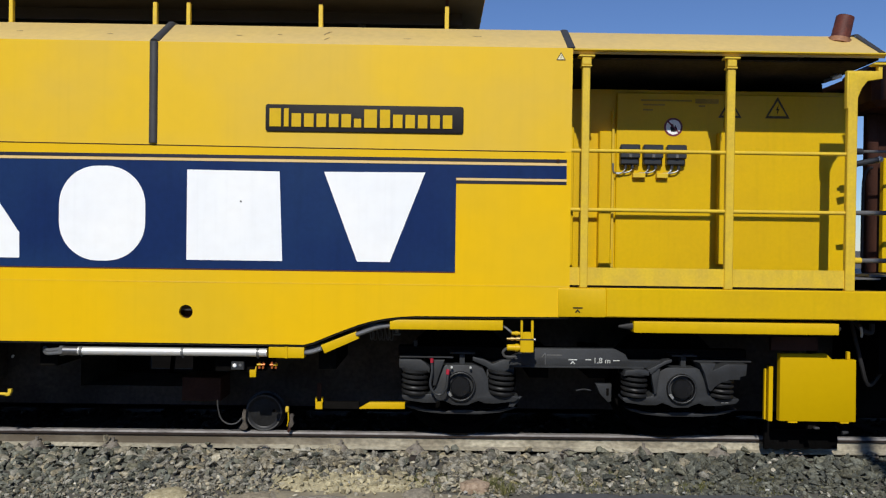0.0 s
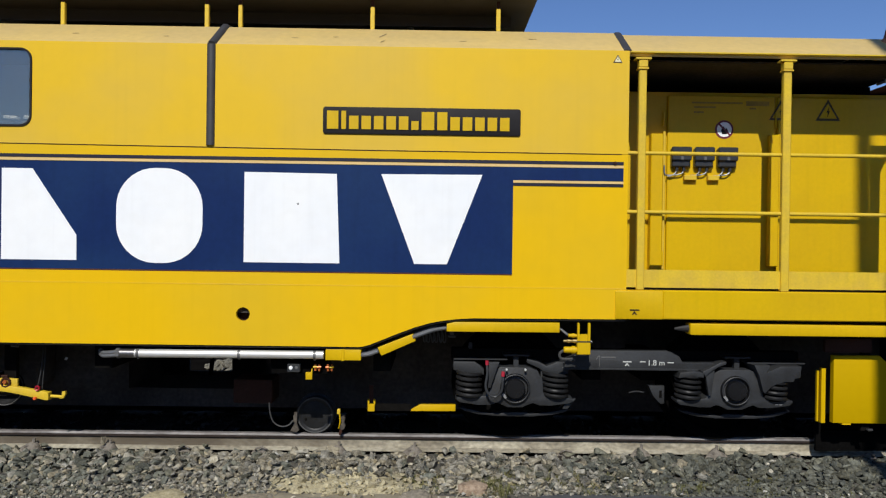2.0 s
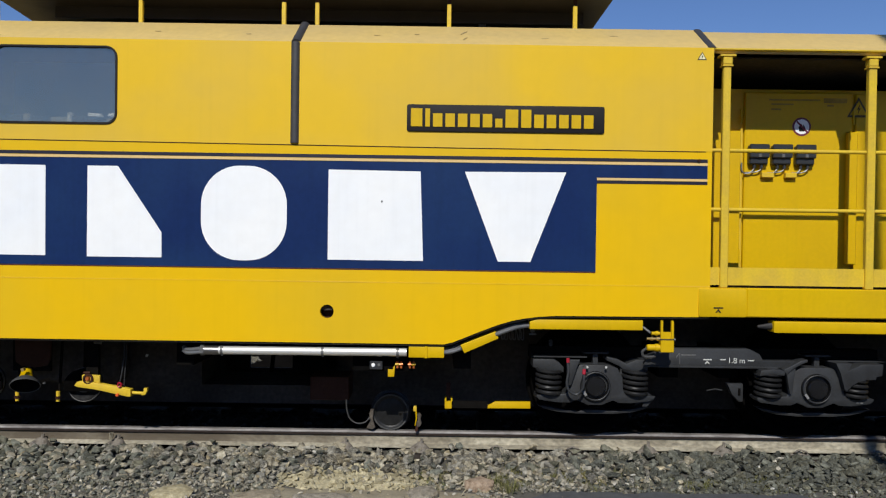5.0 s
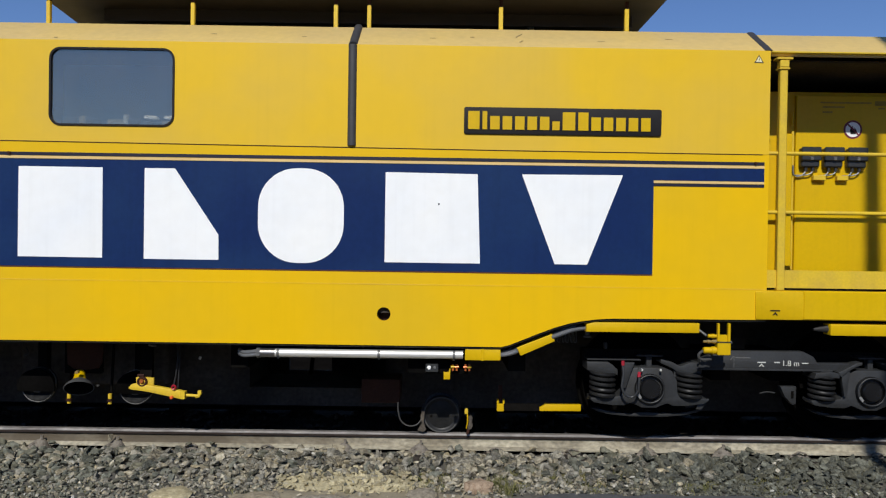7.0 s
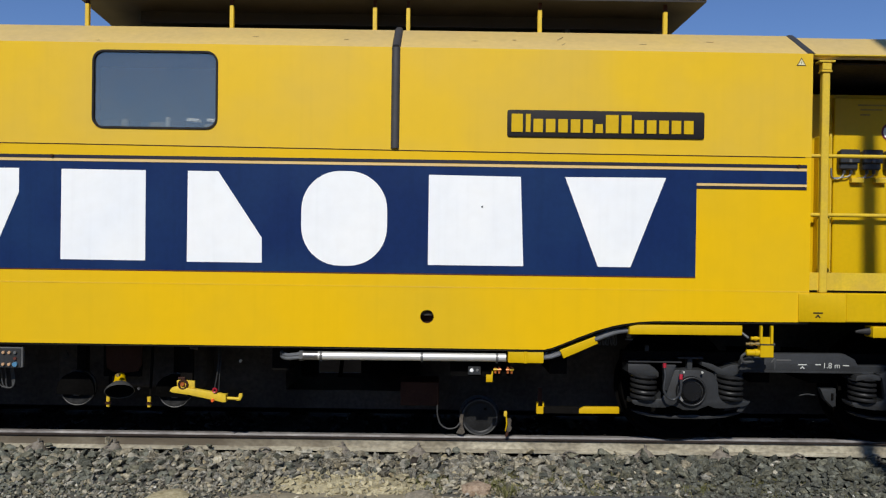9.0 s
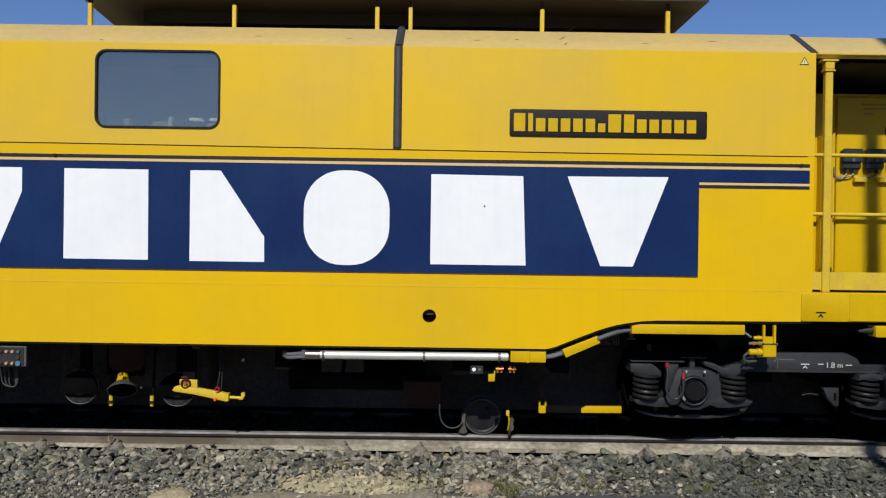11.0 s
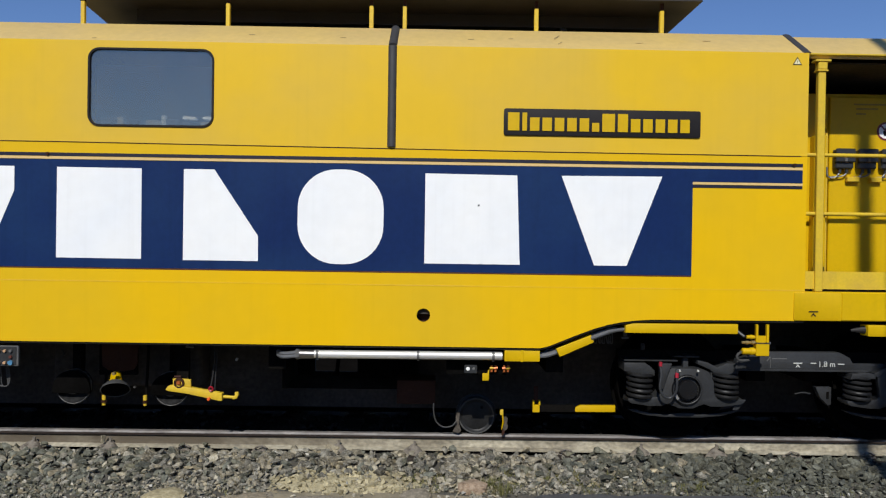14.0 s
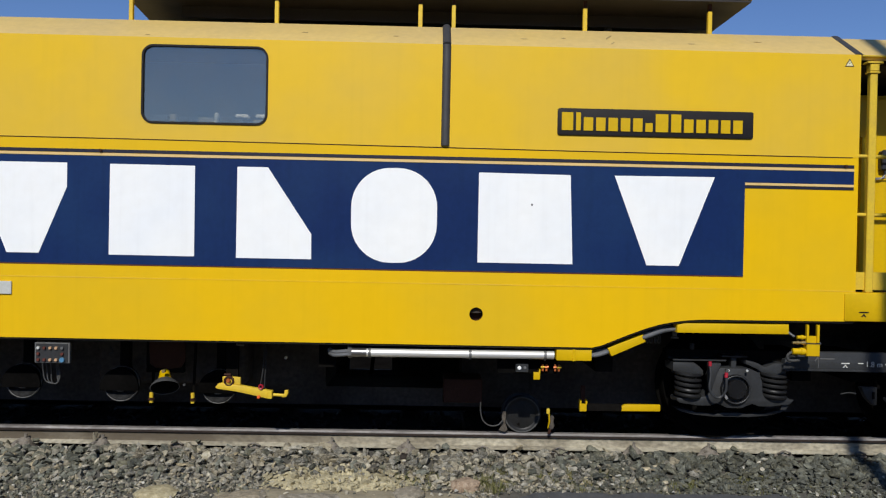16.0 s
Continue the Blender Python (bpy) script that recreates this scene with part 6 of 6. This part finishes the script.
for q in spots:
    right, centre = min(max((q[0] - 0.8) / 1.3, 0.0), 1.0), max(0.0, 0.8 - abs(q[0] + 0.3) / 1.8)
    left = min(max((-1.6 - q[0]) / 1.4, 0.0), 1.0)
    u = rng.random()
    (pale if u < 0.025 else darker if u < 0.48 * right else dark if u < 0.20 + 0.80 * right + 0.45 * left else tan if u > 0.86 - centre * 0.5 else mid).append(q)
pile("pale_chips", [(x, y, z + 0.012, min(s, 0.055)) for x, y, z, s in pale], STONE_PALE, "loose pale chipped stones", bed)
pile("ballast_stones", mid, STONE, "loose grey crushed stones", bed)
pile("sooty_stones", darker, STONE_BLACKISH, "loose blackish crushed stones", bed)
pile("dark_stones", dark, STONE_DARK, "loose dark grey crushed stones", bed)
pile("dusty_stones", tan, STONE_TAN, "loose dusty tan crushed stones", bed)
pile("sandy_gravel", sand, SANDY, "crumbly pale yellow sandstone gravel", bed)
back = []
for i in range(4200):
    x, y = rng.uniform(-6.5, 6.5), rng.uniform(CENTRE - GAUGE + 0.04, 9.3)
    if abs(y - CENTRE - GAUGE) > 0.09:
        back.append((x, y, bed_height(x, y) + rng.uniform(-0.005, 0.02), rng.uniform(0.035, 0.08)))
pile("track_stones", back, OIL_SHADE, "crushed stones between the rails, darkened for oil and shade", bed)

bm = bmesh.new()
rings = []
for j in range(9):
    u = j / 8
    rings.append([])
    for k in range(40):
        a = 2 * math.pi * k / 40
        w = 1 + 0.18 * noise.noise((math.cos(a) * 1.5, math.sin(a) * 1.5, 4))
        sx, sy = -0.66 + 0.66 * u * w * math.cos(a), 5.95 + 0.26 * u * w * math.sin(a)
        rings[-1].append(bm.verts.new((sx, sy, bed_height(sx, sy) + 0.024 * (1 - u ** 2) - 0.004 + 0.012 * noise.noise((sx * 14, sy * 14, 5)))))
for a, b in zip(rings[1:], rings[2:]):
    for k in range(40):
        bm.faces.new((a[k], a[(k + 1) % 40], b[(k + 1) % 40], b[k]))
bm.faces.new(rings[1])
bmesh.ops.delete(bm, geom=rings[0], context="VERTS")
tagged(put("sand_patch", bm, SANDY), "low spill of pale yellow sand on the ballast", "sand", kind="stuff")

bm = bmesh.new()
rings = []
for j in range(7):
    u = (j + 1) / 7
    rings.append([])
    for k in range(48):
        a = 2 * math.pi * k / 48
        w = 1 + 0.15 * noise.noise((math.cos(a) * 1.7, math.sin(a) * 1.7, 9))
        sx, sy = -0.62 + 1.0 * u * w * math.cos(a), 5.69 + 0.19 * u * w * math.sin(a)
        rings[-1].append(bm.verts.new((sx, sy, bed_height(sx, sy) + 0.018 * (1 - u ** 2) - 0.003 + 0.006 * noise.noise((sx * 14, sy * 14, 2)))))
for a, b in zip(rings, rings[1:]):
    for k in range(48):
        bm.faces.new((a[k], a[(k + 1) % 48], b[(k + 1) % 48], b[k]))
bm.faces.new(rings[0])
tagged(put("dust_patch", bm, DUST), "trodden patch of pale tan dust beside the ballast", "dust", kind="stuff")

rubble = []
for i in range(260):
    a, r = rng.uniform(0, 6.28), math.sqrt(rng.random())
    rubble.append((-3.97 + 0.42 * r * math.cos(a), 14.95 + 0.62 * r * math.sin(a), -0.745 + 0.09 * (1 - r * r) * rng.random(), rng.uniform(0.05, 0.14)))
# Flat black ground, added so that the gap under the machine stays dark.
bm = block(-30, 30, 11.2, 34, -0.80, -0.742)
tagged(put("cinder_bed", bm, DARK_GROUND), "added black ground beyond the track that keeps the gap dark", "ground", kind="structure")
pile("pale_rubble", rubble, PALE, "low spread of pale rubble on the ground beyond the track")

grit = []
for i in range(3200):
    x, y = rng.uniform(-7, 7), rng.uniform(-4.0, 5.35)
    grit.append((x, y, -0.282, rng.uniform(0.015, 0.05)))
pile("loose_grit", grit, STONE_DARK, "loose grit on the ground beside the track")

# Asphalt edge, flat slabs and tufts in the foreground.
bm = bmesh.new()
cols = 40
top = [bm.verts.new((0.5 + 2.6 * i / cols, 5.79 + 0.07 * noise.noise((i * 0.31, 3, 1)) - 0.35 * max(0, 1 - i / 5) - 0.35 * max(0, (i - 34) / 6), -0.252)) for i in range(cols + 1)]
low = [bm.verts.new((0.5 + 2.6 * i / cols, 4.7, -0.255)) for i in range(cols + 1)]
for i in range(cols):
    bm.faces.new((low[i], low[i + 1], top[i + 1], top[i]))
ext = bmesh.ops.extrude_face_region(bm, geom=bm.faces[:])
bmesh.ops.translate(bm, vec=(0, 0, 0.02), verts=[g for g in ext["geom"] if isinstance(g, bmesh.types.BMVert)])
tagged(put("asphalt_patch", bm, TARMAC), "worn dark asphalt edge beside the ballast", "asphalt", kind="structure")


def flat_stone(x, y, z, sx, sy, sz, turn, material, label, seed):
    r = np.random.default_rng(seed)
    bm = bmesh.new()
    for k in range(44):
        a, b = r.uniform(0, 6.28), r.uniform(-1, 1)
        q = math.sqrt(1 - b * b) ** 0.5
        bm.verts.new((sx * q * math.cos(a), sy * q * math.sin(a), sz * b))
    bmesh.ops.convex_hull(bm, input=bm.verts)
    bmesh.ops.delete(bm, geom=[v for v in bm.verts if not v.link_faces], context="VERTS")
    bmesh.ops.subdivide_edges(bm, edges=bm.edges[:], cuts=1)
    bmesh.ops.triangulate(bm, faces=bm.faces[:])
    for v in bm.verts:
        v.co *= 1 + 0.10 * noise.noise((v.co.x * 14 + seed, v.co.y * 14, v.co.z * 14)) + 0.04 * r.normal()
    ob = put("flat_stone", bm, material)
    ob.matrix_basis = pose(x, y, z, 4, -3, turn)
    return tagged(ob, label, "stone", "large stones in the ballast")


DRAB = stone_shader("drab_flat_stone", (0.17, 0.155, 0.12), (0.36, 0.33, 0.27), spread=0.0)
OCHRE = stone_shader("ochre_flat_stone", (0.27, 0.23, 0.13), (0.50, 0.44, 0.28), spread=0.0)
TAWNY = stone_shader("tawny_flat_stone", (0.22, 0.15, 0.095), (0.45, 0.35, 0.25), spread=0.0)
flat_stone(-1.98, 5.66, -0.245, 0.17, 0.12, 0.045, 10, OCHRE, "broad pale ochre flat stone in the gravel", 1)
flat_stone(-0.12, 5.72, -0.235, 0.13, 0.12, 0.03, -15, DRAB, "broad grey-brown flat stone in the gravel", 2)
flat_stone(0.31, 5.87, -0.215, 0.125, 0.085, 0.055, 5, TAWNY, "reddish-brown boulder in the gravel", 3)
flat_stone(-1.35, 5.62, -0.25, 0.20, 0.11, 0.035, 25, DRAB, "broad grey-brown flat stone in the gravel", 4)
flat_stone(-0.85, 5.60, -0.25, 0.25, 0.10, 0.03, -8, DRAB, "broad grey-brown flat stone in the gravel", 5)


grass = bmesh.new()


def tuft(x, y, n, h, seed):
    r = np.random.default_rng(seed)
    for k in range(n):
        a, lean = r.uniform(0, 6.28), r.uniform(0.15, 1.0)
        bx, by = x + r.normal() * 0.035, y + r.normal() * 0.025
        hh, w = h * r.uniform(0.5, 1.0), 0.0026
        z0 = bed_height(bx, by)
        dx, dy = math.cos(a), math.sin(a)
        vs = []
        for u, ww in ((0, w), (0.5, w * 0.8), (1.0, w * 0.15)):
            p = Vector((bx + dx * lean * hh * u * u, by + dy * lean * hh * u * u, z0 + hh * u))
            vs.append((grass.verts.new(p + Vector((-dy * ww, dx * ww, 0))), grass.verts.new(p - Vector((-dy * ww, dx * ww, 0)))))
        for p, q in zip(vs, vs[1:]):
            grass.faces.new((p[0], p[1], q[1], q[0]))


for i, (x, y, n, h) in enumerate(((0.52, 5.80, 70, 0.11), (0.60, 5.86, 40, 0.08), (0.66, 5.92, 30, 0.05), (0.05, 6.05, 35, 0.04), (0.25, 6.02, 35, 0.045), (1.0, 6.0, 40, 0.05), (1.25, 5.98, 50, 0.05), (1.9, 5.86, 30, 0.05), (2.05, 5.9, 30, 0.05), (-1.55, 5.78, 25, 0.04), (0.42, 5.95, 40, 0.05), (2.6, 5.85, 25, 0.05), (0.44, 5.93, 90, 0.10), (0.50, 5.98, 70, 0.085), (0.39, 5.90, 60, 0.07))):
    tuft(x, y, n, h, 40 + i)
low = np.random.default_rng(77)
for i in range(40):
    tuft(low.uniform(-0.2, 1.6), low.uniform(5.82, 6.18), 30, low.uniform(0.015, 0.035), 200 + i)
for i in range(34):
    tuft(low.uniform(1.5, 3.4), low.uniform(5.8, 6.12), 20, low.uniform(0.012, 0.03), 300 + i)
for i in range(16):
    tuft(low.uniform(-3.6, -1.4), low.uniform(5.7, 5.95), 16, low.uniform(0.012, 0.025), 400 + i)
for cx, cy, rx, ry, many in ((0.80, 6.22, 0.16, 0.06, 16), (0.98, 6.16, 0.10, 0.05, 8), (1.28, 6.14, 0.22, 0.06, 26), (2.62, 6.05, 0.12, 0.06, 12), (2.05, 6.0, 0.14, 0.05, 12), (0.15, 6.18, 0.12, 0.05, 7), (-0.05, 6.12, 0.2, 0.05, 8)):
    for i in range(many):
        tuft(cx + rx * low.normal() * 0.6, cy + ry * low.normal() * 0.6, 44, low.uniform(0.025, 0.05), 500 + int(cx * 100) + i)
tagged(put("grass", grass, MOSS), "sparse dry green grass and moss between the stones", "grass", kind="stuff")

# Single stones of the shoulder, each on one of twelve shared shapes.
meshes = []
for vs, fs in SHAPES:
    me = bpy.data.meshes.new("stone")
    me.from_pydata(vs.tolist(), [], fs)
    me.materials.append(STONE_ONE)
    darker = me.copy()
    darker.materials.clear()
    darker.materials.append(STONE_DARK_ONE)
    meshes.append((me, darker))
for x, y, z, s in singles:
    is_dark = rng.random() < 0.12 + 0.75 * min(max((x - 0.5) / 1.0, (-1.6 - x) / 2.0, 0.0), 1.0)
    ob = new("stone", meshes[rng.integers(len(meshes))][int(is_dark)])
    ob.parent = bed
    ob.matrix_basis = pose(x, y, z, *(rng.uniform(-40, 40, 2).tolist()), rng.uniform(0, 360)) @ Matrix.Diagonal((s, s, s, 1))


# ---- what moves ----
def motions():
    rolling = [(t, pose(d, 0, 0)) for t, d in RUN]
    walk(machine, rolling)
    walk(follower, rolling)
    for ob, x, y, z, r in wheels:
        walk(ob, [(t, pose(x, y, z, 0, math.degrees(d / r), 0)) for t, d in RUN])


motions()
